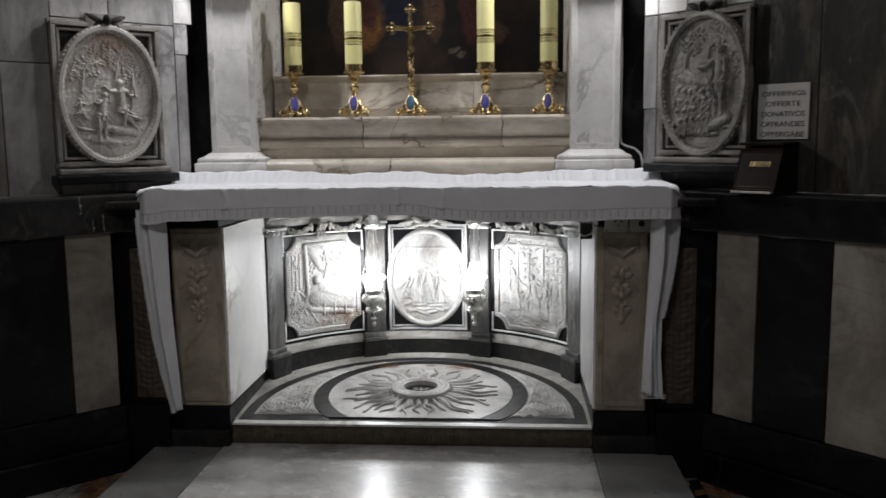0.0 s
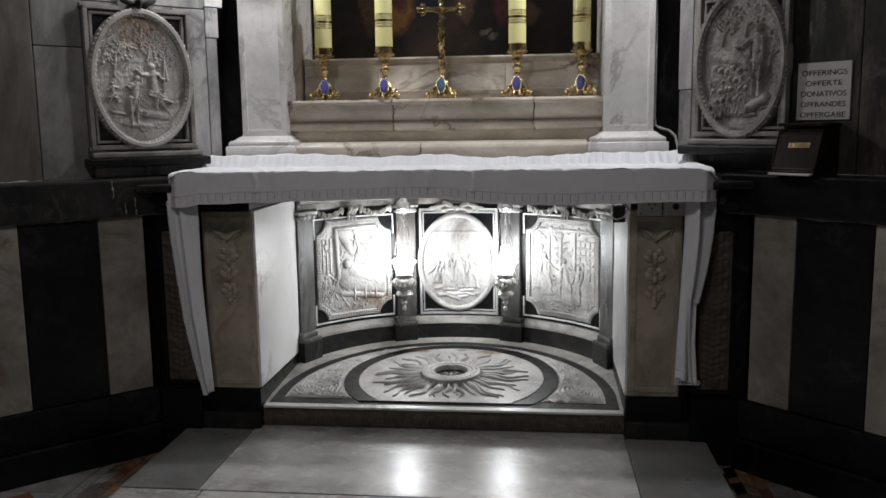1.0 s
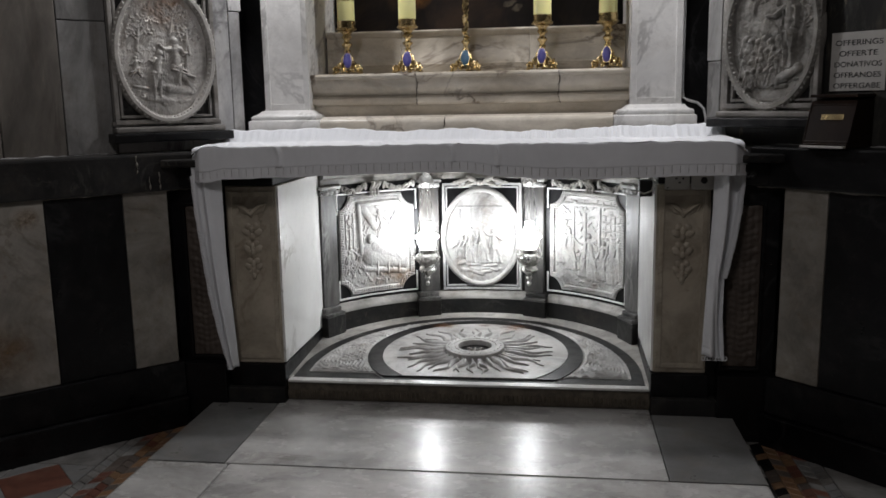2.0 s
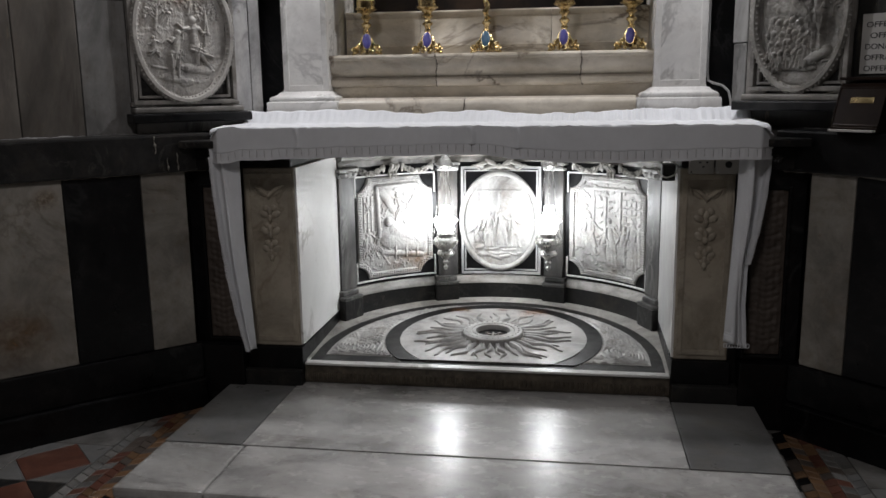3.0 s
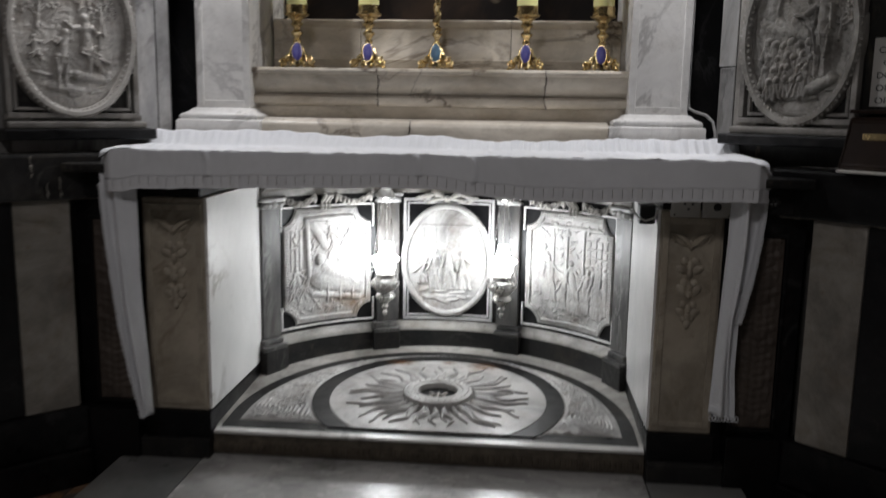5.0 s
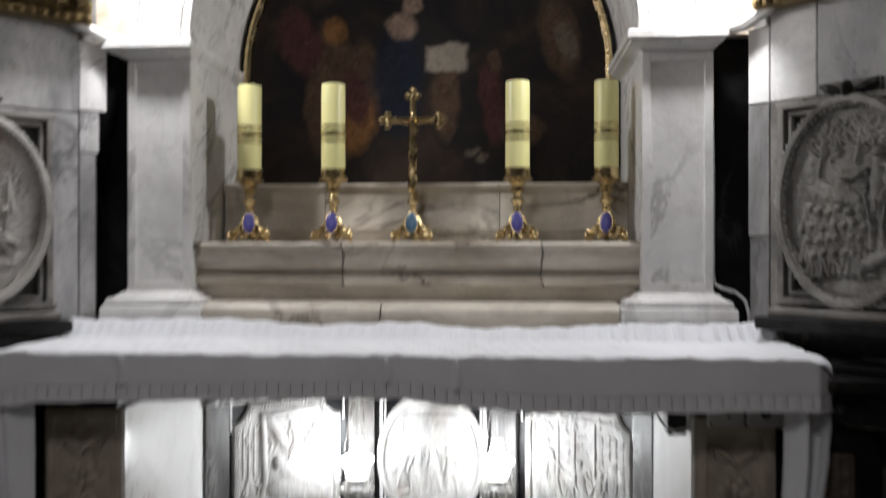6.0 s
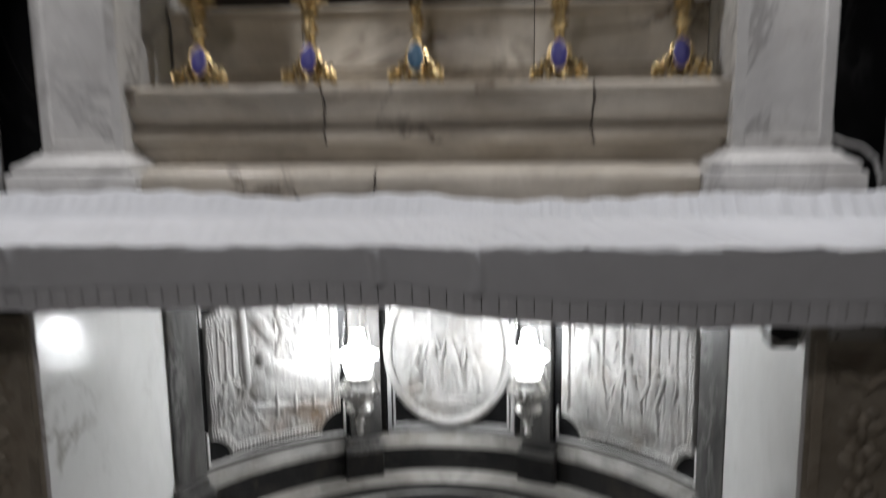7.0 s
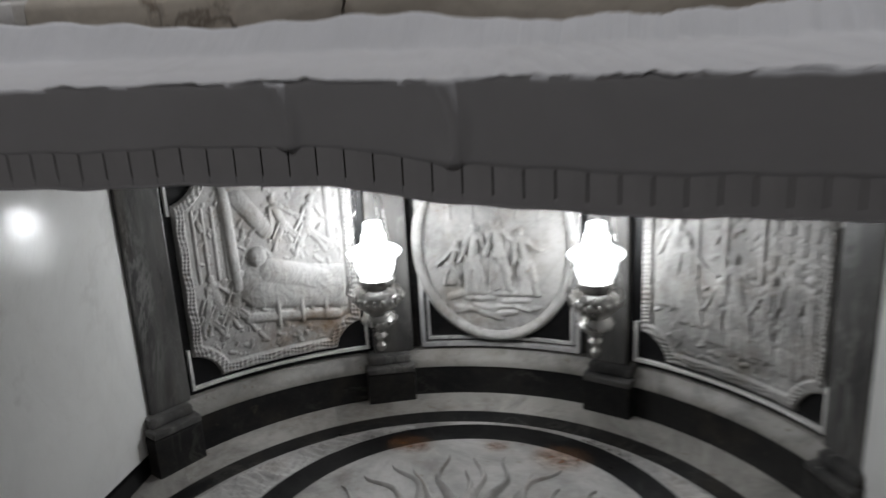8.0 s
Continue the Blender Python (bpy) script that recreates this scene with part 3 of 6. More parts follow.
def side_wall(side, name, label, slabs, dado, ledge, joints):
    """A slanting wall: backing, upper slabs, ledge band, dado blocks and stepped base."""
    wall = structure(name, wall_box(side, 1.14, -0.05, 2.2, FLOOR_Z - 0.1, 3.2, -0.012, 0.1, 0), MORTAR, label)
    for u0, u1, z0, z1, mat in slabs:
        part("marble_slab", wall_box(side, 1.14, u0 + 0.0015, u1 - 0.0015, z0 + 0.0015, z1 - 0.0015, 0.0, 0.011, 0.003), mat, wall)
    for u0, u1, mat in dado:
        part("dado_block", wall_box(side, 0.983, u0 + 0.001, u1 - 0.001, 0.162, 0.792, 0.0, 0.10, 0.004), mat, wall)
    part("ledge_band", wall_box(side, 0.983, 0.10, 2.1, 0.794, 0.925, 0.018, 0.12, 0.008), ledge, wall, "chipped black marble ledge")
    part("base_course", wall_box(side, 0.983, 0.19, 2.1, 0.03, 0.160, 0.012, 0.10, 0.006), BLACK, wall)
    part("base_step", wall_box(side, 0.983, 0.19, 2.1, FLOOR_Z - 0.01, 0.028, 0.030, 0.10, 0.006), BLACK, wall)
    # rough pale mortar left along the ledge's joints
    for z, v, mat in ((0.9255, 0.002 - 0.111, GREY), (0.7925, 0.004, DADO)):
        ends = [0.12 + 1.9 * i / 240 for i in range(241)]
        bead = tube([(u, v, z + 0.002 * noise.noise((u * 40, side, z))) for u in ends], [0.0012 + 0.005 * max(0, noise.noise((u * 23, side * 3, z * 7)) + 0.5 * noise.noise((u * 90, side, z))) for u in ends], 6)
        part("mortar_bead", merge(bmesh.new(), bead, slant(side, 0.983)), mat, wall, "rough pale mortar line")
    for u, z0, z1 in joints:
        zs = [z0 + (z1 - z0) * i / 30 for i in range(31)]
        bead = tube([(u + 0.006 * noise.noise((z * 60, u, side)), 0.018, z) for z in zs], [0.001 + 0.005 * max(0, noise.noise((z * 70, side, u * 9)) + 0.2) for z in zs], 6)
        part("mortar_bead", merge(bmesh.new(), bead, slant(side, 0.983)), DADO, wall, "rough pale mortar line")
    return wall


west = side_wall(-1, "wall_slant_west", "slanting chapel wall of grey and black marble slabs",
                 [(-0.045, 0.0, 0.925, 1.436, GREY), (-0.055, 0.0, 1.436, 1.55, GREY), (-0.075, 0.0, 1.55, 1.74, WHITE), (0.0, 0.44, 0.925, 0.985, GREY), (0.0, 0.44, 0.985, 1.54, GREY), (0.0, 0.24, 1.54, 1.78, GREY), (0.24, 0.44, 1.54, 1.78, GREY),
                  (0.44, 0.61, 0.925, 1.38, SLATE), (0.44, 0.61, 1.38, 1.78, SLATE), (0.61, 0.81, 0.925, 1.78, BROWNISH), (0.81, 1.12, 0.925, 1.78, BROWNISH), (1.12, 1.6, 0.925, 1.78, BROWNISH), (1.6, 2.1, 0.925, 1.78, BROWNISH)],
                 [(0.207, 0.363, DADO), (0.363, 0.616, BLACK), (0.616, 0.95, DADO), (0.95, 1.25, BLACK), (1.25, 2.1, DADO)], CHARCOAL, ((0.235, 0.80, 0.86), (0.31, 0.86, 0.922), (0.27, 0.80, 0.845)))
# top slabs to u 0.37: the cornice lamp's bright patch is put into paler stone
east = side_wall(1, "wall_slant_east", "slanting chapel wall of dark green and black marble",
                 [(-0.055, 0.0, 0.925, 1.21, SLATE), (-0.06, 0.0, 1.21, 1.545, SLATE), (-0.06, 0.0, 1.545, 1.74, WHITE), (0.0, 0.37, 0.925, 1.012, DARKGREEN), (0.0, 0.37, 1.012, 1.545, FRAME), (0.0, 0.12, 1.545, 1.78, WHITE), (0.12, 0.37, 1.545, 1.78, GREY),
                  (0.37, 0.60, 0.925, 1.78, DARKGREEN), (0.60, 0.86, 0.925, 1.78, DARKGREEN), (0.86, 1.3, 0.925, 1.78, BROWNISH), (1.3, 2.1, 0.925, 1.78, BROWNISH)],
                 [(0.22, 0.367, DADO), (0.367, 0.609, BLACK), (0.609, 0.93, DADO), (0.93, 1.2, BLACK), (1.2, 2.1, DADO)], BLACK, ())


def gilt_cornice(side, out):
    """A gilded cornice with leaf band, dentils and crown along the top of a slanting wall."""
    c = thing("gilded_cornice", "dark gilded cornice with square dentils above the marble wall", "cornice", group="wall cornices")
    f = slant(side, 1.14)
    for nm, z0, z1, front in (("leaf_band", 1.772, 1.80, 0.05), ("fascia", 1.80, 1.835, 0.055), ("crown", 1.838, 1.90, out)):
        b = box(-0.02, 1.6, -0.005, front, z0, z1, 0.008, None, f)
        part(nm, b, OLDGOLD, c)
    lumps = bmesh.new()
    for i in range(60):
        blob(lumps, (-0.005 + i * 0.027, 0.052, 1.786), (0.014, 0.010, 0.012), 6)
    part("carved_leaves", merge(bmesh.new(), lumps, f), OLDGOLD, c)
    proto = None
    for i in range(30):
        u = 0.0 + i * 0.05
        if proto is None:
            proto = box(0, 0.028, 0.05, 0.085, 1.806, 1.834, 0.003)
            d = part("dentil", proto, OLDGOLD, c)
            me = d.data
        else:
            d = new("dentil", me)
            d.parent = c
        d.matrix_world = f @ Matrix.Translation((u, 0, 0))
        d.matrix_basis = f @ Matrix.Translation((u, 0, 0))
    return c


gilt_cornice(-1, 0.10)
gilt_cornice(1, 0.185)


# ---- the platform and the inlaid floor ----
platform = structure("platform", box(-0.93, 0.93, -0.84, 0.06, FLOOR_Z - 0.02, -0.034, 0), MORTAR, "low marble platform before the altar")
for nm, x0, x1, y0, y1, mat in (("paving_slab", -0.6825, 0.655, -0.556, 0.012, FLOORM), ("paving_slab", -0.935, -0.6855, -0.556, -0.04, FLOORG), ("paving_slab", 0.658, 0.93, -0.556, -0.04, FLOORG),
                                ("step_slab", -0.935, -0.67, -0.872, -0.559, FLOORM), ("step_slab", -0.668, 0.93, -0.872, -0.559, FLOORM)):
    part(nm, box(x0, x1, y0, y1, -0.034, 0.0, 0.002 if nm == "paving_slab" else 0.010), mat, platform)


def tile(points, mat, parent, thick=0.012):
    b = bmesh.new()
    lo = [b.verts.new((x, y, FLOOR_Z - thick)) for x, y in points]
    hi = [b.verts.new((x, y, FLOOR_Z)) for x, y in points]
    b.faces.new(hi)
    for i in range(len(points)):
        j = (i + 1) % len(points)
        b.faces.new((lo[i], lo[j], hi[j], hi[i]))
    bmesh.ops.bevel(b, geom=[e for e in b.edges if e.verts[0] in hi and e.verts[1] in hi], offset=0.0015, segments=1, affect="EDGES")
    return part("floor_tile", b, mat, parent)


inlay = thing("inlaid_floor", "inlaid marble floor with bands of coloured chips", "floor", kind="structure")
for sg in (-1, 1):
    # zigzag band along the platform, each column of its own stone
    rng = random.Random(5 + sg)
    step = 0.042
    mats = ((BLACK, CHARCOAL, PALETILE), (BLACK, RUSTRELIEF, OCHRE), (OCHRE, OCHRE, RUSTRELIEF), (RUSTRELIEF, OCHRE, REDTILE), (REDTILE, RUSTRELIEF, PALETILE), (PALETILE, PALETILE, FLOORG))
    for i in range(44):
        y = -0.06 - i * step
        for j in range(6):
            x = sg * (0.945 + j * 0.038)
            if sg * x - 0.9 > (0.083 - y) + 0.02:
                continue
            sh = 0.02 if j % 2 else 0.0
            m = mats[j][rng.randrange(3)]
            xa, xb = x, x + sg * 0.0365
            tile([(xa, y - sh), (xb, y - 0.02 + sh), (xb, y - 0.02 + sh - step + 0.002), (xa, y - sh - step + 0.002)], m, inlay, 0.008)
    # field of dark squares with set-in red diamonds, pale triangles along the slanting wall
    w, h = 0.265, 0.27
    for i in range(16):
        y = -0.45 - i * h
        if i < 5:
            x = 1.178 + i * w
            tile([(sg * x, y + 0.002), (sg * (x + w), y + 0.002), (sg * x, y + h + 0.05)], PALETILE, inlay)
        for j in range(min(i + 1, 4)):
            x = 1.178 + j * w
            a, b, c, d = (sg * x, y), (sg * (x + w - 0.003), y), (sg * (x + w - 0.003), y - h + 0.003), (sg * x, y - h + 0.003)
            n, e, t, v = (sg * (x + w / 2), y), (sg * (x + w - 0.003), y - h / 2), (sg * (x + w / 2), y - h + 0.003), (sg * x, y - h / 2)
            tile([n, e, t, v], REDTILE, inlay)
            for tri in ((a, n, v), (n, b, e), (e, c, t), (t, d, v)):
                cx, cy = sum(p[0] for p in tri) / 3, sum(p[1] for p in tri) / 3
                tile([(cx + (px - cx) * 0.97, cy + (py - cy) * 0.97) for px, py in tri], CHARCOAL if (i + j) % 3 else FLOORG, inlay)
for i in range(7):
    for j in range(3):
        tile([(-0.93 + j * 0.62, -0.885 - i * 0.6), (-0.312 + j * 0.62, -0.885 - i * 0.6), (-0.312 + j * 0.62, -1.483 - i * 0.6), (-0.93 + j * 0.62, -1.483 - i * 0.6)], FLOORG if (i + j) % 2 else FLOORM, inlay)


# ---- the altar ----
altar = thing("altar", "marble altar with a wide lit recess below its table", "altar")


def pillar(x0, x1, inner):
    p = part("pillar", box(x0, x1, 0.0, 0.60, 0.142, 0.80, 0.005), WARM, altar, "aged cream marble pillar with carved drop")
    # raised border round a sunk panel
    fr = bmesh.new()
    for a, b, c, d in ((x0 + 0.008, x0 + 0.026, 0.16, 0.78), (x1 - 0.026, x1 - 0.008, 0.16, 0.78), (x0 + 0.026, x1 - 0.026, 0.16, 0.178), (x0 + 0.026, x1 - 0.026, 0.762, 0.78)):
        box(a, b, -0.005, 0.004, c, d, 0.002, fr)
    part("panel_border", fr, WARM, p)
    cx = (x0 + x1) / 2
    for k, (z, w) in enumerate(((0.715, 0.046), (0.655, 0.024), (0.632, 0.036), (0.592, 0.022), (0.572, 0.034), (0.528, 0.022), (0.506, 0.032), (0.486, 0.016))):
        for s in (-1, 1):
            turn = Matrix.Rotation(radians((40 + 12 * math.sin(k * 2.1)) * s * (1 if k % 2 else -1)), 4, "Y")
            part("carved_leaf", blob(bmesh.new(), (cx + s * w * 0.62, -0.001, z), (w * 0.55, 0.0055, 0.0125), 8, turn), WARM, p, smooth=True)
        part("carved_bud", blob(bmesh.new(), (cx, -0.002, z - 0.012), (0.010, 0.009, 0.016), 8), WARM, p, smooth=True)
    for s in (-1, 1):
        orn = bmesh.new()
        tube([(cx, -0.004, 0.70), (cx + s * 0.03, -0.006, 0.725), (cx + s * 0.055, -0.004, 0.735), (cx + s * 0.045, -0.004, 0.71)], [0.008, 0.008, 0.006, 0.003], 6, orn)
        part("carved_scroll", orn, WARM, p, smooth=True)
    lining = box(inner - 0.005, inner + 0.005, 0.004, 0.56, 0.146, 0.80, 0.002)
    part("recess_lining", lining, LINERM, p, "polished white marble side of the recess")


pillar(-0.858, -0.668, -0.665)
pillar(0.664, 0.842, 0.662)
for x0, x1 in ((-0.872, -0.660), (0.657, 0.852)):
    part("plinth", box(x0, x1, -0.014, 0.56, 0.0, 0.140, 0.004), BLACK, altar, "black marble plinth")
for x0, x1 in ((-0.93, -0.660), (0.658, 0.92)):
    part("plinth_step", box(x0, x1, -0.036, 0.05, -0.02, 0.058, 0.006), CHARCOAL, altar, "dark worn step under the plinth")
for x0, x1 in ((-0.905, -0.860), (0.845, 0.90)):
    part("side_strip", box(x0, x1, 0.012, 0.3, 0.0, 0.80, 0.003), BLACK, altar)
part("frieze", box(-0.89, -0.672, -0.012, 0.3, 0.802, 0.862, 0.004), BLACK, altar, "black marble band under the table")
part("frieze", box(0.666, 0.89, -0.012, 0.3, 0.802, 0.862, 0.004), BLACK, altar, "black marble band under the table")
part("recess_soffit", box(-0.668, 0.662, 0.03, 0.98, 0.846, 0.862, 0.003), GREY, altar)
part("table_slab", box(-0.905, 0.905, -0.115, 0.60, 0.864, 0.938, 0.012), WHITE, altar, "white marble altar table")

# carved moulding along the recess's threshold
sill = part("threshold_moulding", run_x([(0.016, 0.0), (0.004, 0.003), (-0.004, 0.018), (-0.002, 0.034), (0.004, 0.047), (0.002, 0.056), (0.004, 0.070), (0.03, 0.070), (0.03, 0.0)], -0.658, 0.656), BROWNCARVE, altar, "worn brown carved threshold moulding", True)
eggs = bmesh.new()
for i in range(79):
    x = -0.648 + i * 0.0165
    blob(eggs, (x, 0.002, 0.026), (0.0062, 0.009, 0.017), 6)
    box(x + 0.0072, x + 0.0093, -0.007, 0.01, 0.012, 0.04, 0, eggs)
part("carved_leaves", eggs, BROWNCARVE, sill, smooth=True)

# ---- floor of the recess ----
recess_floor = thing("recess_floor", "inlaid marble floor of the altar recess with a carved sunburst", "floor", kind="structure")
recess_floor.matrix_basis = pose(0, 0, -0.013, 2.5)  # it rises towards the back
NF = 0.090
part("bedding", box(-0.668, 0.668, 0.03, 0.955, 0.02, NF - 0.006, 0), CHARCOAL, recess_floor)
part("threshold_strip", box(-0.655, 0.655, -0.004, 0.050, 0.085, NF + 0.004, 0.003), WHITE, recess_floor, "white marble threshold strip")


def plate(points, z0, z1, mat, name, parent, label=""):
    b = bmesh.new()
    lo = [b.verts.new((x, y, z0)) for x, y in points]
    hi = [b.verts.new((x, y, z1)) for x, y in points]
    b.faces.new(hi)
    for i in range(len(points)):
        j = (i + 1) % len(points)
        b.faces.new((lo[i], lo[j], hi[j], hi[i]))
    return part(name, b, mat, parent, label)


def oval_arch(a, b, y0, n=80):
    pts = [(a, y0)] + [(a * math.cos(math.pi * i / n), 0.14 + b * math.sin(math.pi * i / n)) for i in range(n + 1)] + [(-a, y0)]
    return pts


# white border in pieces, dark arch, inner field
outer = oval_arch(0.642, 0.672, 0.028)
for k in range(6):
    i0, i1 = [round(j * (len(outer) - 1) / 6) for j in (k, k + 1)]
    rim = outer[i0:i1 + 1]
    far = [(0.668 * (1 if x > 0 else -1) if abs(x) > 0.6 and y < 0.5 else x * 1.16, min(0.95, y + 0.11) if abs(x) <= 0.6 else y) for x, y in rim]
    pts = rim + far[::-1]
    plate([(max(-0.667, min(0.667, x)), y) for x, y in pts], NF - 0.006, NF + 0.004, AGED, "border_stone", recess_floor)
plate(oval_arch(0.644, 0.674, 0.028), NF - 0.006, NF + 0.0045, CHARCOAL, "dark_arch_band", recess_floor, "dark grey inlaid arch band")
plate(oval_arch(0.600, 0.628, 0.085), NF - 0.006, NF + 0.0058, RELIEF, "inner_field", recess_floor)
SUN = (0.01, 0.328)


def clipped_disc(r, n=96, y0=0.052):
    return [(SUN[0] + r * math.cos(2 * math.pi * i / n), max(y0, SUN[1] + r * math.sin(2 * math.pi * i / n))) for i in range(n)]


def clean(points):
    out = []
    for p in points:
        if not out or (abs(p[0] - out[-1][0]) + abs(p[1] - out[-1][1])) > 1e-6:
            out.append(p)
    return out


plate(clean(clipped_disc(0.425)), NF - 0.006, NF + 0.0095, BLACK, "dark_ring", recess_floor, "black inlaid marble ring")
disc = plate(clean(clipped_disc(0.366)), NF - 0.006, NF + 0.012, RELIEF, "sun_disc", recess_floor, "white marble disc with wavy carved rays")

# carved foliage in the two corners between ring and arch
for sg in (-1, 1):
    n_t, n_r = 170, 64
    verts, faces = [], []
    for i in range(n_t):
        th = radians(-46 + 112 * i / (n_t - 1))
        c, s = sg * math.cos(th), math.sin(th)
        r1 = 0.432
        while r1 < 0.8:
            x, y = SUN[0] + r1 * c, SUN[1] + r1 * s
            if y < 0.090 or (y > 0.14 and (x / 0.590) ** 2 + ((y - 0.14) / 0.618) ** 2 > 1) or abs(x) > 0.590:
                break
            r1 += 0.002
        for j in range(n_r):
            r = 0.432 + (max(r1, 0.433) - 0.432) * j / (n_r - 1)
            x, y = SUN[0] + r * c, SUN[1] + r * s
            k = noise.noise((x * 16, y * 16, 3.0 * sg))
            q = math.sin(190 * math.hypot(x - sg * 0.50, y - 0.19) + 4 * k + 3 * math.atan2(y - 0.19, x - sg * 0.50))
            fade = min(1, j / 5, (n_r - 1 - j) / 5, i / 5, (n_t - 1 - i) / 5)
            verts.append((x, y, NF + 0.0066 + fade * (0.0075 * (1 - abs(q)) ** 1.5 + 0.004 * max(0, noise.noise((x * 95, y * 95, 1))) + 0.003 * max(0, noise.noise((x * 40, y * 40, 5))))))
    for i in range(n_t - 1):
        for j in range(n_r - 1):
            a = i * n_r + j
            faces.append((a, a + 1, a + n_r + 1, a + n_r))
    me = bpy.data.meshes.new("corner_foliage")
    me.from_pydata(verts, [], faces)
    b = bmesh.new()
    b.from_mesh(me)
    bmesh.ops.remove_doubles(b, verts=b.verts, dist=1e-5)
    part("corner_foliage", b, RELIEF, recess_floor, "shallow carved foliage", "all")


def ray_mesh(length, wide, wave):
    """One raised sun ray along +x with a ridge."""
    b = bmesh.new()
    n = 14
    rows = []
    for i in range(n + 1):
        t = i / n
        x, y = length * t, wave * math.sin(t * math.pi * 2.6) * (0.3 + t)
        w = wide * (1 - t) ** 0.6 * (0.6 + 0.4 * math.sin(math.pi * min(1, t * 2))) + 0.0008
        h = 0.017 * (1 - t * 0.7)
        rows.append([b.verts.new((x, y - w, 0)), b.verts.new((x, y - w * 0.45, h * 0.8)), b.verts.new((x, y + w * 0.1, h)), b.verts.new((x, y + w, 0))])
    for r, s in zip(rows, rows[1:]):
        for k in range(3):
            b.faces.new((r[k], r[k + 1], s[k + 1], s[k]))
    b.faces.new(rows[0])
    return b


kinds = [mesh_of(ray_mesh(le, wi, wa), "sun_ray", RELIEF, "all") for le, wi, wa in ((0.185, 0.015, 0.013), (0.155, 0.013, 0.003), (0.19, 0.015, -0.014), (0.14, 0.012, 0.006))]
for i in range(40):
    a = 2 * math.pi * (i + 0.3 * math.sin(i * 2.1)) / 40
    ob = new("sun_ray", kinds[(i * 3 + i // 5) % 4])
    ob.parent = disc
    y_end = SUN[1] + 0.32 * math.sin(a)
    k = 1.0 if y_end > 0.07 else max(0.6, (SUN[1] - 0.128 - 0.07) / (0.19 * max(0.3, -math.sin(a))))
    ob.matrix_basis = Matrix.Translation((SUN[0] + 0.122 * math.cos(a), SUN[1] + 0.122 * math.sin(a), NF + 0.0118)) @ Matrix.Rotation(a, 4, "Z") @ Matrix.Diagonal((min(k, 1), 1, 1, 1))
star = part("star_ring", lathe([(0.066, 0.004), (0.066, 0.024), (0.068, 0.027), (0.078, 0.027), (0.080, 0.025), (0.084, 0.025), (0.086, 0.028), (0.110, 0.028), (0.116, 0.024), (0.118, 0.010), (0.120, 0.0)], 64, (*SUN, NF + 0.012)), RELIEF, recess_floor, "raised round marble ring", True)
part("sunk_centre", lathe([(0.0655, 0.0), (0.0655, 0.006), (0.065, 0.006)], 48, (*SUN, NF + 0.012)), BLACK, star)
cross = bmesh.new()
for dx, dy, w, d in ((0, 0, 0.044, 0.006), (0, 0, 0.006, 0.05), (-0.024, 0.018, 0.016, 0.004), (0.024, 0.018, 0.016, 0.004), (-0.024, -0.018, 0.016, 0.004), (0.024, -0.018, 0.016, 0.004), (-0.024, 0.018, 0.004, 0.016), (0.024, 0.018, 0.004, 0.016), (-0.024, -0.018, 0.004, 0.016), (0.024, -0.018, 0.004, 0.016)):
    box(SUN[0] + dx - w / 2, SUN[0] + dx + w / 2, SUN[1] + dy - d / 2, SUN[1] + dy + d / 2, NF + 0.016, NF + 0.023 + 0.0002 * (w > d), 0.001, cross)
part("inlaid_cross", cross, AGED, star)
marks = bmesh.new()
for i in range(30):
    a = 2 * math.pi * i / 30
    blob(marks, (SUN[0] + 0.103 * math.cos(a), SUN[1] + 0.103 * math.sin(a), NF + 0.040), (0.004, 0.004, 0.003), 6)
part("bead", marks, RELIEF, star)

# ---- curved wall of the recess ----
apse = structure("wall_recess", curved_run([(0.0, 0.08), (0.0, 0.845), (-0.08, 0.845), (-0.08, 0.08)], -66, 66), CHARCOAL, "curved recess wall of grey marble behind the altar front")
part("base_course", curved_run([(0.0, NF), (0.040, NF), (0.040, 0.186), (0.0, 0.186)], -62, 62), CHARCOAL, apse, "dark marble base course")
part("base_moulding", curved_run([(0.0, 0.187), (0.042, 0.187), (0.040, 0.196), (0.030, 0.205), (0.022, 0.208), (0.014, 0.218), (0.0, 0.221)], -62, 62), FRAME, apse, "", True)
part("entablature", curved_run([(0.0, 0.742), (0.018, 0.742), (0.022, 0.752), (0.022, 0.768), (0.040, 0.778), (0.046, 0.80), (0.0, 0.812)], -62, 62), FRAME, apse, "", True)
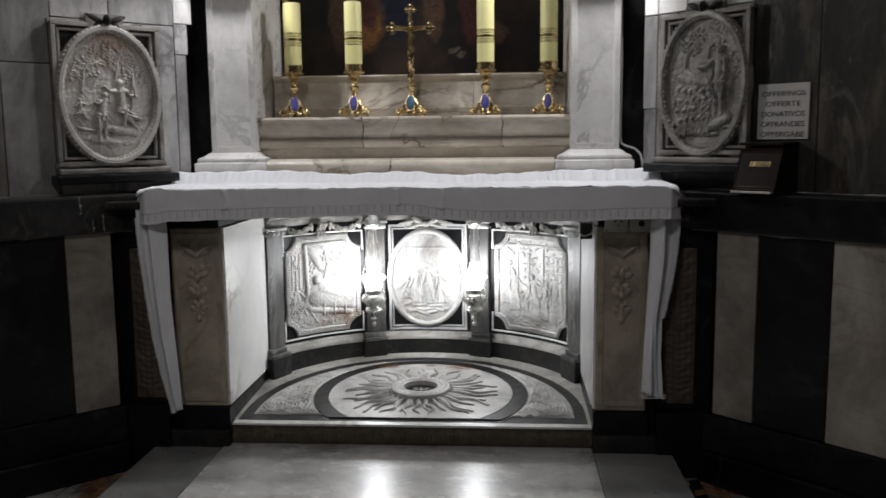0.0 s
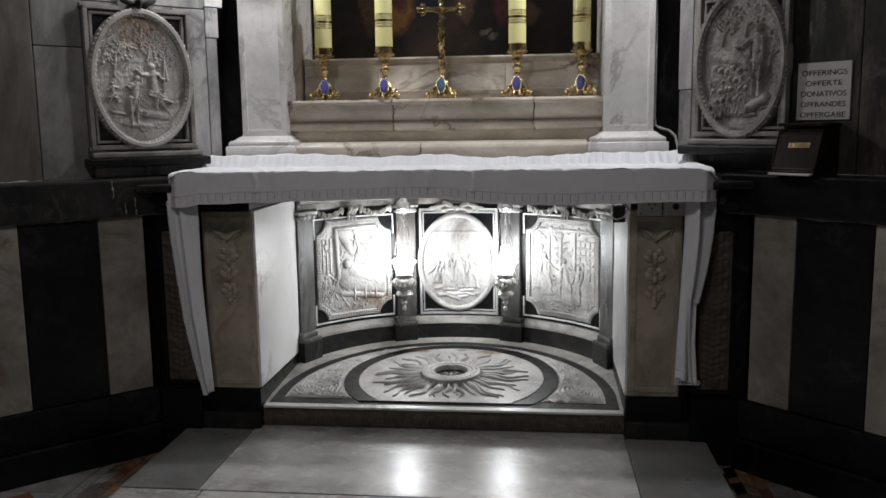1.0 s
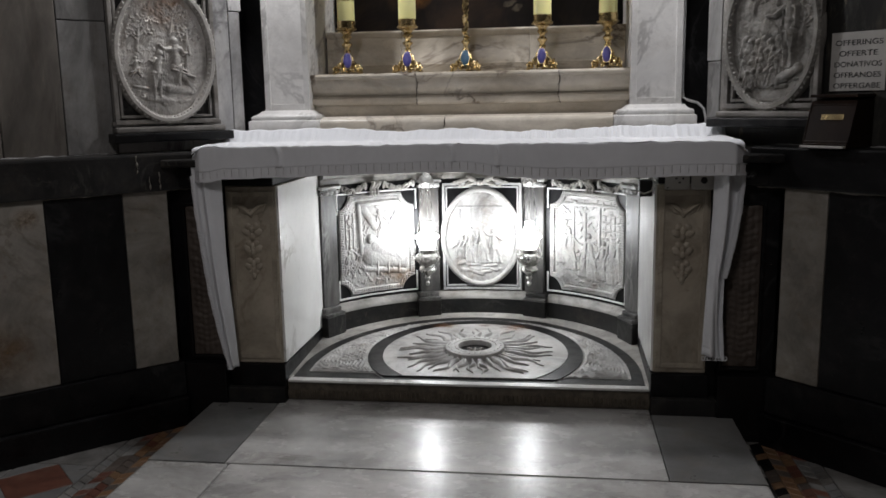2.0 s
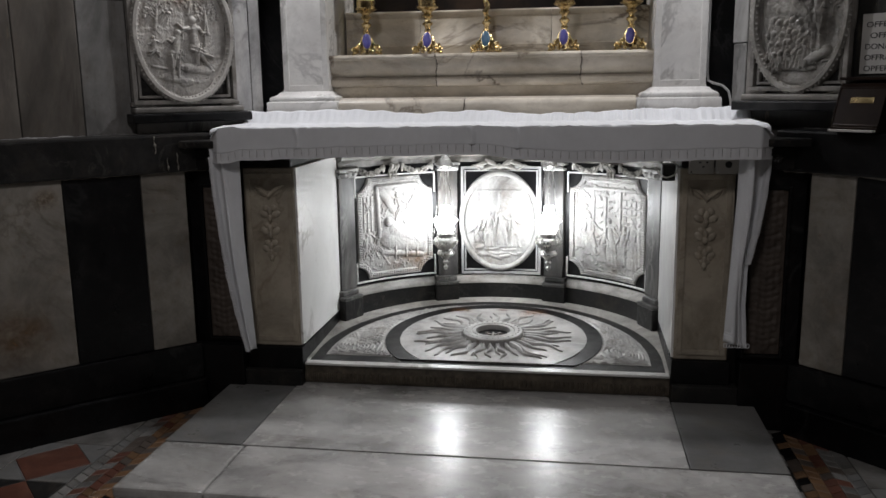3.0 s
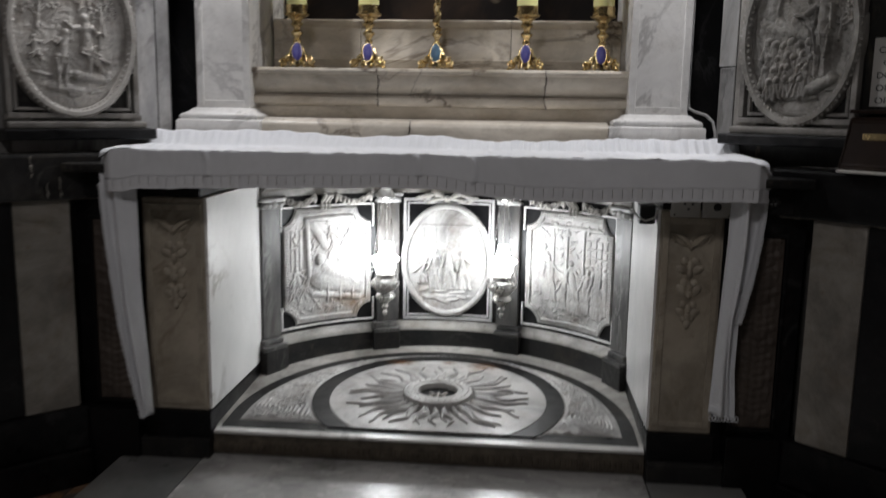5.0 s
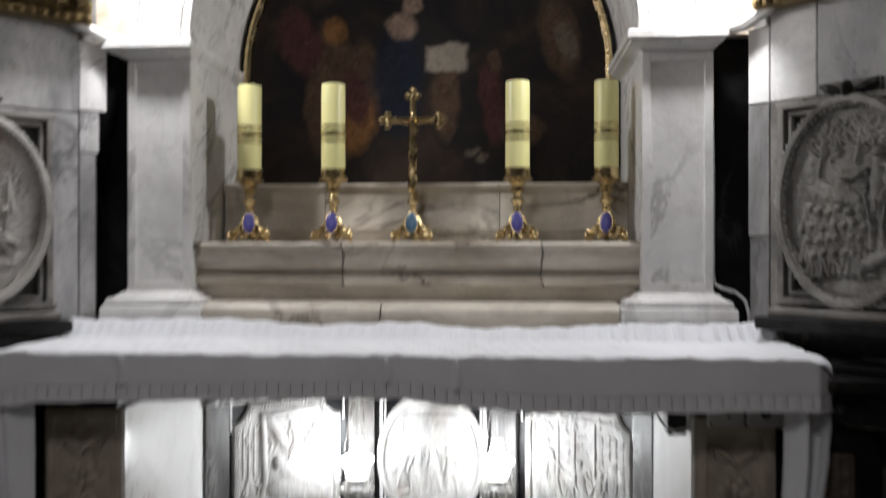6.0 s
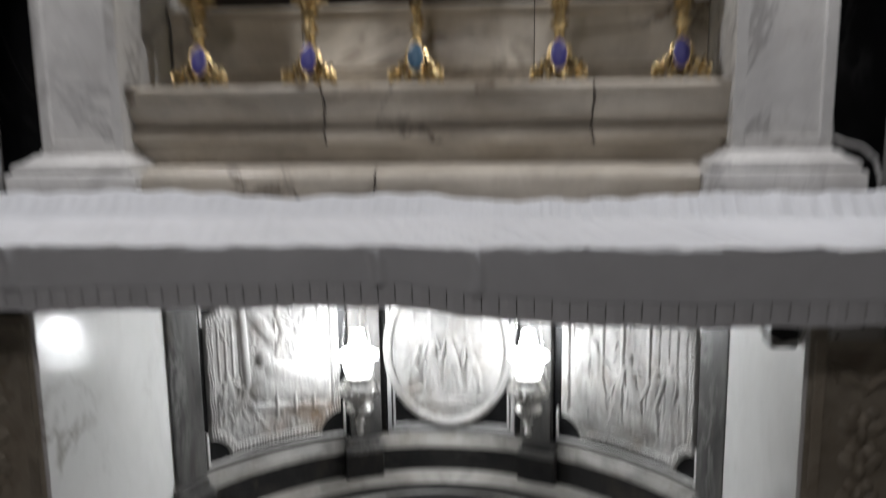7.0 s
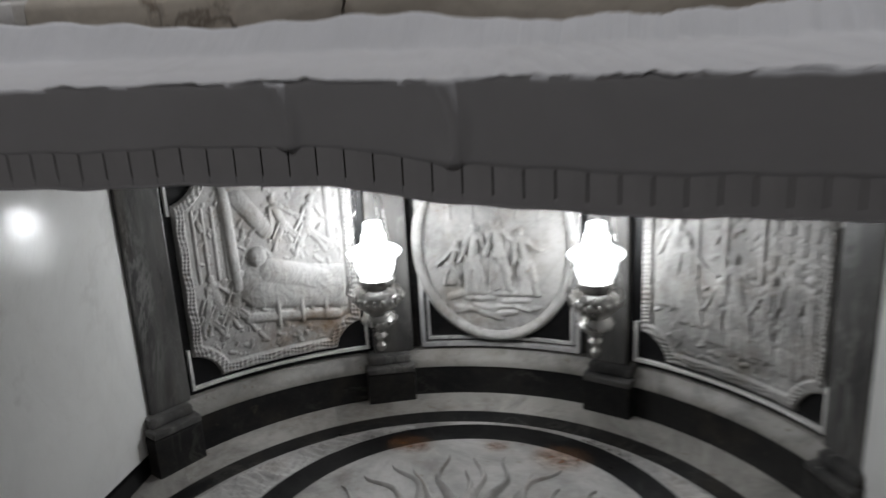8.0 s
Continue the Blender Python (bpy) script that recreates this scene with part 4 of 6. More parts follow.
for deg in (-59.0, -19.6, 18.2, 59.6):
    w = arc(deg)
    hw = 0.046
    pil = part("pilaster", bent(box(w - hw, w + hw, 0.0, 0.026, 0.223, 0.705, 0.004)), STREAK, apse, "streaked grey marble pilaster")
    pw = arc(deg + (1.1 if deg > 0 else -0.9))
    ped = box(pw - hw - 0.012, pw + hw + 0.012, 0.0, 0.062, NF + 0.001, 0.187, 0.004)
    part("pedestal", bent(ped), CHARCOAL, pil, "dark marble pedestal")
    part("pedestal_cap", bent(merge(box(pw - hw - 0.012, pw + hw + 0.012, 0.0, 0.064, 0.188, 0.203, 0.004), box(pw - hw - 0.004, pw + hw + 0.004, 0.0, 0.046, 0.203, 0.224, 0.006))), STREAK, pil)
    part("capital", bent(merge(box(w - hw - 0.006, w + hw + 0.006, 0.0, 0.036, 0.706, 0.716, 0.003), box(w - hw - 0.012, w + hw + 0.012, 0.0, 0.046, 0.730, 0.742, 0.003))), GREY, pil)
    cherub = bmesh.new()
    for s in (-1, 0, 1):
        blob(cherub, bend(w + s * 0.028, 0.034, 0.722 - 0.004 * abs(s)), (0.022, 0.020, 0.014 if s else 0.02), 8)
    part("carved_leaves", cherub, GREY, pil, smooth=True)


def side_panel(a0, a1, seed, label, stone, bed):
    """A framed carved panel with scooped corners on the curved wall."""
    w0, w1, z0, z1 = arc(a0), arc(a1), 0.233, 0.702
    rr = 0.072
    rec = part("panel_ground", curved_run([(0.0, z0 - 0.012), (0.004, z0 - 0.012), (0.004, z1 + 0.012), (0.0, z1 + 0.012)], a0 - 0.8, a1 + 0.8, 30), BLACK, apse)
    fr = bmesh.new()
    t = 0.006
    for a, b, c, d in ((w0, w1, z0, z0 + t), (w0, w0 + t, z0 + t, z0 + rr * 1.25), (w1 - t, w1, z0 + t, z0 + rr * 1.25), (w0, w1, z1 - t, z1), (w0, w0 + t, z1 - rr * 1.25, z1 - t), (w1 - t, w1, z1 - rr * 1.25, z1 - t)):
        n = max(1, round((b - a) / 0.02))
        for i in range(n):
            box(a + (b - a) * i / n, a + (b - a) * (i + 1) / n, 0.0, 0.014, c, d, 0, fr)
    part("fillet_frame", bent(fr), WHITE, rec)
    m = 0.012

    def corner_dist(U, Z):
        return np.minimum.reduce([np.hypot(U - a, Z - b) for a in (w0, w1) for b in (z0, z1)])

    def inside(U, Z):
        return (U >= w0 + m) & (U <= w1 - m) & (Z >= z0 + m) & (Z <= z1 - m) & (corner_dist(U, Z) > rr)

    rng = random.Random(seed)

    def heights(U, Z):
        de = np.minimum.reduce([U - w0 - m, w1 - m - U, Z - z0 - m, z1 - m - Z, corner_dist(U, Z) - rr])
        border = np.clip(np.minimum(de / 0.004, (0.026 - de) / 0.004), 0, 1) * (0.008 + 0.0022 * np.sin((U + Z) * 330 + 2 * np.sin(U * 90)) * np.sin((U - Z) * 330 + 2 * np.sin(Z * 80)))
        H = np.zeros_like(U)
        wide = w1 - w0

        def at(p, r):
            return w0 + wide * p, z0 + (z1 - z0) * r
        if bed:
            # a canopied bed with a lying shape, low shapes at its foot
            for p, q, r, h in (((0.30, 0.88), (0.32, 0.42), 0.012, 0.009), ((0.30, 0.88), (0.84, 0.90), 0.010, 0.008), ((0.36, 0.84), (0.50, 0.66), 0.018, 0.007), ((0.84, 0.88), (0.84, 0.60), 0.008, 0.005),
                               ((0.44, 0.40), (0.86, 0.34), 0.050, 0.009), ((0.50, 0.46), (0.78, 0.38), 0.030, 0.012), ((0.36, 0.26), (0.84, 0.20), 0.012, 0.006), ((0.44, 0.54), (0.44, 0.55), 0.020, 0.012)):
                H = np.maximum(H, seg_bump(U, Z, at(*p), at(*q), r, h))
            for p, r, sz, ln in ((0.14, 0.20, 0.11, 0.1), (0.21, 0.23, 0.12, -0.1), (0.29, 0.20, 0.13, 0.15), (0.60, 0.56, 0.11, -0.2), (0.72, 0.52, 0.12, 0.1)):
                x, z = at(p, r)
                H = posed(H, U, Z, (x + ln * sz, z + sz), (x, z + 0.45 * sz), ((x - 0.25 * sz, z), (x + 0.3 * sz, z)), ((x + 0.4 * sz, z + 0.6 * sz), (x - 0.25 * sz, z + 0.45 * sz)), sz, 0.0045)
            for k in range(3):
                H = np.maximum(H, seg_bump(U, Z, at(0.52 + 0.13 * k, 0.20), at(0.52 + 0.13 * k, 0.36), 0.006, 0.008))
            for k in range(4):
                H = np.maximum(H, seg_bump(U, Z, at(0.13 + 0.05 * k, 0.48), at(0.13 + 0.05 * k, 0.80), 0.004, 0.003))
        else:
            # standing shapes before a house front with columns and windows
            for p, r, sz, ln in ((0.16, 0.30, 0.18, 0.12), (0.27, 0.24, 0.17, -0.05), (0.40, 0.18, 0.13, 0.1), (0.52, 0.16, 0.19, -0.08), (0.64, 0.18, 0.16, 0.1), (0.78, 0.16, 0.20, 0.0), (0.88, 0.20, 0.17, -0.05)):
                x, z = at(p, r)
                H = robed(H, U, Z, x, z, sz * 0.72, ln, 0.0035, None, 1.1)
                H = posed(H, U, Z, (x + ln * sz, z + sz), (x, z + 0.5 * sz), ((x - 0.1 * sz, z), (x + 0.16 * sz, z)), ((x + 0.34 * sz, z + 0.66 * sz), (x - 0.2 * sz, z + 0.5 * sz)), sz * 0.9, 0.0046)
            for p in (0.10, 0.30, 0.44, 0.62, 0.92):
                H = np.maximum(H, seg_bump(U, Z, at(p, 0.46), at(p, 0.84), 0.006, 0.0035))
            H = np.maximum(H, seg_bump(U, Z, at(0.10, 0.86), at(0.92, 0.86), 0.008, 0.004))
            for k in range(4):
                for q in range(3):
                    wx, wz = at(0.67 + 0.065 * k, 0.60 + 0.075 * q)
                    H = np.maximum(H, 0.003 * ((abs(U - wx) < 0.010) & (abs(Z - wz) < 0.013)))
            for k in range(4):
                H = np.maximum(H, seg_bump(U, Z, at(0.26 + 0.12 * k, 0.10), at(0.34 + 0.12 * k, 0.06), 0.006, 0.004))
        for k in range(280):
            x, z = at(rng.uniform(0.08, 0.92), rng.uniform(0.08, 0.90))
            H = np.maximum(H, seg_bump(U, Z, (x, z), (x + rng.uniform(-0.012, 0.012), z + rng.uniform(-0.015, 0.015)), rng.uniform(0.0025, 0.006), rng.uniform(0.001, 0.004)))
        H = H * np.clip((de - 0.026) / 0.006, 0, 1)
        return np.maximum(border, H + rough_cut(U, Z, seed, 0.0005)) + 0.006

    relief_grid("carved_panel", inside, None, heights, w0 + m, w1 - m, z0 + m, z1 - m, 230, 250, stone, rec, None, True, 0.005, 0.0, label)


side_panel(-54.6, -23.9, 11, "carved white marble panel with a brown stain", SOOTED, True)
side_panel(22.6, 55.4, 23, "carved white marble panel in shallow relief", RELIEF, False)


def oval_inside(cu, cz, a, b):
    return lambda U, Z: ((U - cu) / a) ** 2 + ((Z - cz) / b) ** 2 <= 1.0


def oval_snap(cu, cz, a, b):
    """Pulls the stepped outer ring of grid points onto the oval."""
    def snap(U, Z, used):
        q = np.sqrt(((U - cu) / a) ** 2 + ((Z - cz) / b) ** 2)
        near = used & (q > 0.96)
        k = np.where(near, 1.0 / np.maximum(q, 1e-6), 1.0)
        return cu + (U - cu) * k, cz + (Z - cz) * k
    return snap


def oval_heights(cu, cz, a, b, seed, kind, deep, flip=1):
    def f(U, Z):
        rng = random.Random(seed)
        q = np.sqrt(((U - cu) / a) ** 2 + ((Z - cz) / b) ** 2)
        H = np.zeros_like(U)

        def at(p, r):
            return cu + flip * a * p, cz + b * r
        # uneven ground
        for k in range(16):
            p, r = rng.uniform(-0.7, 0.7), rng.uniform(-0.8, -0.5)
            x, z = at(p, r)
            H = np.maximum(H, seg_bump(U, Z, (x, z), (x + rng.uniform(0.02, 0.06), z + rng.uniform(-0.012, 0.012)), rng.uniform(0.004, 0.009), deep * 0.5))
        if kind == "pair":
            for p, r, t in ((0.60, 0.0, 0.75), (-0.62, 0.05, 0.6), (0.15, 0.3, 0.55)):
                H = tree_carving(H, U, Z, *at(p, r), b * t, a * 0.26, rng, deep * 0.5)
            for k in range(90):
                p, r = rng.uniform(-0.8, 0.8), rng.uniform(0.42, 0.9)
                x, z = at(p, r)
                H = np.maximum(H, seg_bump(U, Z, (x, z), (x + rng.uniform(-0.01, 0.01), z + rng.uniform(-0.008, 0.008)), rng.uniform(0.004, 0.008), deep * rng.uniform(0.15, 0.45)))
            H = posed(H, U, Z, at(0.24, 0.20), at(0.28, -0.22), (at(0.30, -0.50), at(0.66, -0.62)), (at(-0.10, 0.14), at(0.52, 0.02)), b * 0.9, deep)
            H = posed(H, U, Z, at(-0.12, 0.0), at(-0.20, -0.32), (at(-0.16, -0.70), at(-0.30, -0.74)), (at(-0.02, 0.02), at(-0.34, -0.12)), b * 0.78, deep * 1.05)
            H = posed(H, U, Z, at(-0.68, -0.08), at(-0.66, -0.26), (at(-0.78, -0.36), at(-0.56, -0.38)), (at(-0.52, -0.12), at(-0.80, -0.18)), b * 0.42, deep * 0.7)
            H = np.maximum(H, seg_bump(U, Z, at(0.54, 0.36), at(0.50, -0.2), 0.0034, deep * 0.7))
            for k in range(14):
                H = np.maximum(H, seg_bump(U, Z, at(0.54 + 0.08 * math.cos(k), 0.36 + 0.05 * math.sin(k * 1.7)), at(0.55 + 0.1 * math.cos(k), 0.38 + 0.06 * math.sin(k * 1.7)), 0.0045, deep * 0.6))
            H = np.maximum(H, seg_bump(U, Z, at(0.05, -0.56), at(0.58, -0.60), 0.017, deep * 0.8))
            H = np.maximum(H, seg_bump(U, Z, at(-0.45, -0.70), at(0.1, -0.78), 0.014, deep * 0.7))
        elif kind == "crowd":
            for p, r in ((-0.5, 0.30), (0.10, 0.42), (0.74, -0.05)):
                H = tree_carving(H, U, Z, *at(p, r), b * 0.55, a * 0.3, rng, deep * 0.45)
            for k in range(5):
                H = np.maximum(H, seg_bump(U, Z, at(-0.78 + 0.16 * k, 0.16 + 0.03 * (-1) ** k), at(-0.55 + 0.16 * k, 0.10 - 0.02 * k), 0.014, deep * 0.4))
            for k in range(26):
                row = k // 7
                p, r = -0.66 + 0.165 * (k % 7) + 0.08 * (row % 2) + rng.uniform(-0.04, 0.04), -0.10 - 0.15 * row + rng.uniform(-0.03, 0.03)
                if p > 0.42 - 0.05 * row and row < 3:
                    continue
                x, z = at(p, r)
                lift = deep * (0.75 + 0.12 * row)
                for q in (-0.010, 0.0, 0.010):
                    H = np.maximum(H, seg_bump(U, Z, (x + q * 0.5, z - 0.012), (x + q * 1.5, z - 0.046), 0.009, lift * rng.uniform(0.7, 0.95)))
                H = np.maximum(H, seg_bump(U, Z, (x, z), (x + 0.002, z + 0.004), rng.uniform(0.0105, 0.013), lift * 1.15))
            H = robed(H, U, Z, *at(0.46, -0.50), b * 0.92, 0.02, deep * 0.9, None, 0.62)
            H = posed(H, U, Z, at(0.48, 0.50), at(0.44, 0.02), (at(0.38, -0.50), at(0.56, -0.48)), (at(-0.10, 0.26), at(0.62, 0.08)), b * 1.0, deep * 1.25)
            H = np.maximum(H, seg_bump(U, Z, at(0.30, 0.30), at(0.22, -0.52), 0.0036, deep * 0.9))
            H = robed(H, U, Z, *at(-0.05, -0.74), b * 0.42, 0.25, deep, None, 1.4)
            H = np.maximum(H, seg_bump(U, Z, at(0.15, -0.70), at(0.66, -0.52), 0.018, deep * 0.9))
        else:
            for p, r, s, ln in ((-0.32, -0.55, 0.72, 0.05), (0.05, -0.5, 0.74, -0.04), (0.42, -0.55, 0.68, -0.08), (-0.62, -0.45, 0.45, 0.1)):
                H = robed(H, U, Z, *at(p, r), b * s * 0.7, ln, deep * 0.55, None, 0.9)
                H = posed(H, U, Z, at(p + ln, r + s), at(p, r + s * 0.5), (at(p - 0.08, r), at(p + 0.14, r)), (at(p + 0.22, r + s * 0.72), at(p - 0.18, r + s * 0.5)), b * s * 0.85, deep)
            for k in range(5):
                H = np.maximum(H, seg_bump(U, Z, at(-0.6 + 0.3 * k, 0.28), at(-0.6 + 0.3 * k, 0.66), 0.005, deep * 0.4))
            H = np.maximum(H, seg_bump(U, Z, at(-0.65, 0.66), at(0.65, 0.66), 0.006, deep * 0.5))
        return H * np.clip((0.95 - q) / 0.04, 0, 1) + rough_cut(U, Z, seed, 0.0011 if kind != "group" else 0.0006)
    return f


# oval in the middle of the recess
cw, cz, oa, ob_ = arc(-1.2), 0.470, 0.187, 0.231
ground = part("panel_ground", curved_run([(0.0, 0.222), (0.004, 0.222), (0.004, 0.725), (0.0, 0.725)], -15.0, 13.4, 30), BLACK, apse)
fr = bmesh.new()
x0, x1 = arc(-14.6), arc(13.2)
for off, t, hgt in ((0.0, 0.010, 0.016), (0.016, 0.006, 0.012)):
    for a, b, c, d in ((x0 + off, x1 - off, 0.226 + off, 0.226 + off + t), (x0 + off, x1 - off, 0.72 - off - t, 0.72 - off), (x0 + off, x0 + off + t, 0.226 + off + t, 0.72 - off - t), (x1 - off - t, x1 - off, 0.226 + off + t, 0.72 - off - t)):
        n = max(1, round((b - a) / 0.02))
        for i in range(n):
            box(a + (b - a) * i / n, a + (b - a) * (i + 1) / n, 0.002, hgt, c, d, 0, fr)
part("fillet_frame", bent(fr), GREY, ground)
part("oval_rim", bent(ring_run(oval_path(cw, cz, oa - 0.012, ob_ - 0.012, 90), [(-0.014, 0.004), (-0.010, 0.018), (-0.003, 0.024), (0.006, 0.023), (0.012, 0.014), (0.013, 0.004)])), RELIEF, ground, "", "all")
relief_grid("carved_oval", oval_inside(cw, cz, oa - 0.022, ob_ - 0.022), oval_snap(cw, cz, oa - 0.022, ob_ - 0.022), oval_heights(cw, cz, oa - 0.02, ob_ - 0.02, 7, "group", 0.010), cw - oa, cw + oa, cz - ob_, cz + ob_, 130, 160, RELIEF, ground, None, True, 0.006, 0.010, "white marble oval in shallow relief")
# garlands below the entablature
part("frieze_ground", curved_run([(0.0, 0.706), (0.0065, 0.706), (0.0065, 0.7415), (0.0, 0.7415)], -62, 62), BLACK, apse, "dark frieze behind the garlands")
for d0, d1 in ((-54, -43), (-36, -25), (25, 36), (43, 54)):
    g = bmesh.new()
    for i in range(15):
        t = i / 14
        at_ = bend(arc(d0 + (d1 - d0) * t), 0.022 + 0.006 * math.sin(math.pi * t), 0.736 - 0.026 * math.sin(math.pi * t))
        for k in range(3):
            blob(g, at_ + Vector((0.004 * math.sin(i * 2 + k), 0.003 * math.cos(k * 2 + i), 0.007 * (k - 1))), (0.0085, 0.007, 0.0055 + 0.002 * ((i + k) % 2)), 6)
    for d in (d0, d1):
        blob(g, bend(arc(d), 0.022, 0.728), (0.007, 0.010, 0.020), 6)
    part("garland", g, AGED, apse, "swag of carved leaves", True)
for deg in (-39.5, 39.5):
    w = arc(deg)
    con = bmesh.new()
    for dw in (-0.016, 0.0, 0.016):
        pts = [(w + dw, 0.016 + 0.030 * (1 - t) ** 1.5 + 0.006 * math.sin(t * 9), 0.748 - 0.062 * t) for t in [i / 8 for i in range(9)]]
        tube([bend(*p) for p in pts], [0.0075 - 0.0025 * i / 8 for i in range(9)], 6, con)
    blob(con, bend(w, 0.040, 0.742), (0.026, 0.012, 0.010), 8)
    part("bracket", con, AGED, apse, "scrolled marble bracket", True)
bow = bmesh.new()
blob(bow, bend(arc(-1.2), 0.040, 0.722), (0.014, 0.012, 0.013), 8)
for k in (-1, 1):
    for up, far, fat in ((0.016, 0.040, 0.012), (-0.004, 0.046, 0.009), (0.010, 0.084, 0.010)):
        blob(bow, bend(arc(-1.2) + k * far, 0.034, 0.722 + up), (0.032, 0.010, fat), 8, Matrix.Rotation(radians(-k * (26 if up > 0.012 else -14)), 4, "Y"))
    tube([bend(arc(-1.2) + k * (0.03 + 0.10 * t), 0.03, 0.716 + 0.012 * math.sin(t * 9)) for t in [i / 9 for i in range(10)]], 0.005, 6, bow)
part("ribbon_bow", bow, AGED, apse, "carved ribbon bow over the oval", True)

# ---- carved panels beside the altar's pillars, with the ledges above them ----
for sg, nm in ((-1, "wall_return_west"), (1, "wall_return_east")):
    ret = structure(nm, box(sg * 0.88, sg * 1.06, -0.012, 0.2, FLOOR_Z, 0.80, 0), BLACK, "black marble return beside the altar", category="wall")
    xa, xb = sorted((sg * 0.895, sg * 1.005))

    def heights(U, Z, seed=3 + sg):
        rng = random.Random(seed)
        H = np.zeros_like(U)
        mid = (xa + xb) / 2
        for i in range(26):
            z = 0.19 + i * 0.021
            s = 0.03 * math.sin(i * 1.3)
            for k in (-1, 1):
                H = np.maximum(H, seg_bump(U, Z, (mid + k * 0.004, z), (mid + k * (0.012 + abs(s)), z + 0.010), 0.010, 0.0035))
        return H + 0.0008 * np.sin(U * 300)
    mflip = Matrix(((1, 0, 0, 0), (0, -1, 0, -0.016), (0, 0, 1, 0), (0, 0, 0, 1)))
    relief_grid("carved_panel", lambda U, Z: U > -9, None, heights, xa, xb, 0.175, 0.73, 30, 140, RUSTRELIEF, ret, mflip, False, 0.006, 0.0, "brown stone strip with carved foliage")
    ed = bmesh.new()
    for a, b, c, d in ((xa - 0.012, xa - 0.002, 0.163, 0.742), (xb + 0.002, xb + 0.012, 0.163, 0.742), (xa - 0.002, xb + 0.002, 0.163, 0.173), (xa - 0.002, xb + 0.002, 0.732, 0.742)):
        box(a, b, -0.022, -0.01, c, d, 0.002, ed)
    part("panel_frame", ed, BLACK, ret)
    part("return_base", box(sg * 0.875, sg * 1.06, -0.05, 0.1, FLOOR_Z, 0.150, 0.004), BLACK, ret)
    part("frieze", box(sg * 0.87, sg * 1.06, -0.05, 0.1, 0.802, 0.872, 0.004), BLACK, ret)
    part("ledge", box(sg * 0.90, sg * 1.045, -0.105, 0.1, 0.876, 0.902, 0.006), CHARCOAL, ret, "dark marble ledge")
    ros = bmesh.new()
    for i in range(6):
        a = i * math.pi / 3
        blob(ros, (sg * 0.955 + 0.011 * math.cos(a), -0.053, 0.838 + 0.011 * math.sin(a)), (0.008, 0.006, 0.008), 6)
    blob(ros, (sg * 0.955, -0.055, 0.838), (0.006, 0.006, 0.006), 6)
    part("rosette", ros, CHARCOAL, ret)

# ---- retable ----
retable = thing("retable", "pale marble retable with pilasters, shelf and arched niche", "retable")
part("back_block", box(-0.60, 0.585, 0.36, 0.60, 0.94, 1.19, 0), CREAM, retable)
for a, b in ((-0.567, -0.09), (-0.088, 0.532)):
    part("lower_step", run_x([(0.262, 0.938), (0.262, 1.012), (0.266, 1.022), (0.276, 1.029), (0.290, 1.030), (0.294, 1.036), (0.36, 1.036), (0.36, 0.938)], a, b), CREAM, retable, "", True)
for a, b in ((-0.622, -0.205), (-0.203, 0.335), (0.337, 0.602)):
    part("shelf_stone", run_x([(0.330, 1.1975), (0.322, 1.194), (0.319, 1.188), (0.322, 1.180), (0.330, 1.176), (0.331, 1.165), (0.336, 1.145), (0.347, 1.128), (0.360, 1.116), (0.360, 1.112), (0.346, 1.110), (0.339, 1.104), (0.338, 1.092), (0.344, 1.082), (0.362, 1.076), (0.368, 1.060), (0.368, 1.037), (0.60, 1.037), (0.60, 1.1975)], a, b), CREAM, retable, "veined cream marble shelf with moulded front", True)
for a, b in ((-0.606, -0.30), (-0.298, 0.22), (0.222, 0.592)):
    part("riser_stone", run_x([(0.552, 1.197), (0.545, 1.236), (0.552, 1.245), (0.552, 1.345), (0.545, 1.352), (0.540, 1.366), (0.545, 1.372), (0.72, 1.372), (0.72, 1.197)], a, b), CREAM, retable, "veined cream marble riser", True)


def cracked_joint(x, rows, seed):
    """A crooked brown line down a moulded front."""
    pts, rad = [], []
    for (ya, za), (yb, zb) in zip(rows, rows[1:]):
        for i in range(8):
            t = i / 8
            z = za + (zb - za) * t
            pts.append((x + 0.012 * noise.noise((z * 22, seed, 0)) + 0.005 * noise.noise((z * 80, seed, 4)), ya + (yb - ya) * t - 0.0002, z))
            rad.append(0.0012 + 0.0022 * max(0, noise.noise((z * 60, seed, 9)) + 0.2))
    part("joint_crack", tube(pts, rad, 6), RUSTRELIEF, retable, "crooked brown joint")


SHELF_FRONT = ((0.322, 1.194), (0.319, 1.188), (0.330, 1.176), (0.331, 1.165), (0.336, 1.145), (0.347, 1.128), (0.360, 1.114), (0.346, 1.110), (0.338, 1.098), (0.344, 1.082), (0.362, 1.076))
cracked_joint(-0.204, SHELF_FRONT, 2.0)
cracked_joint(0.336, SHELF_FRONT, 6.0)
cracked_joint(-0.089, ((0.262, 0.99), (0.262, 1.012), (0.266, 1.022), (0.276, 1.029)), 11.0)


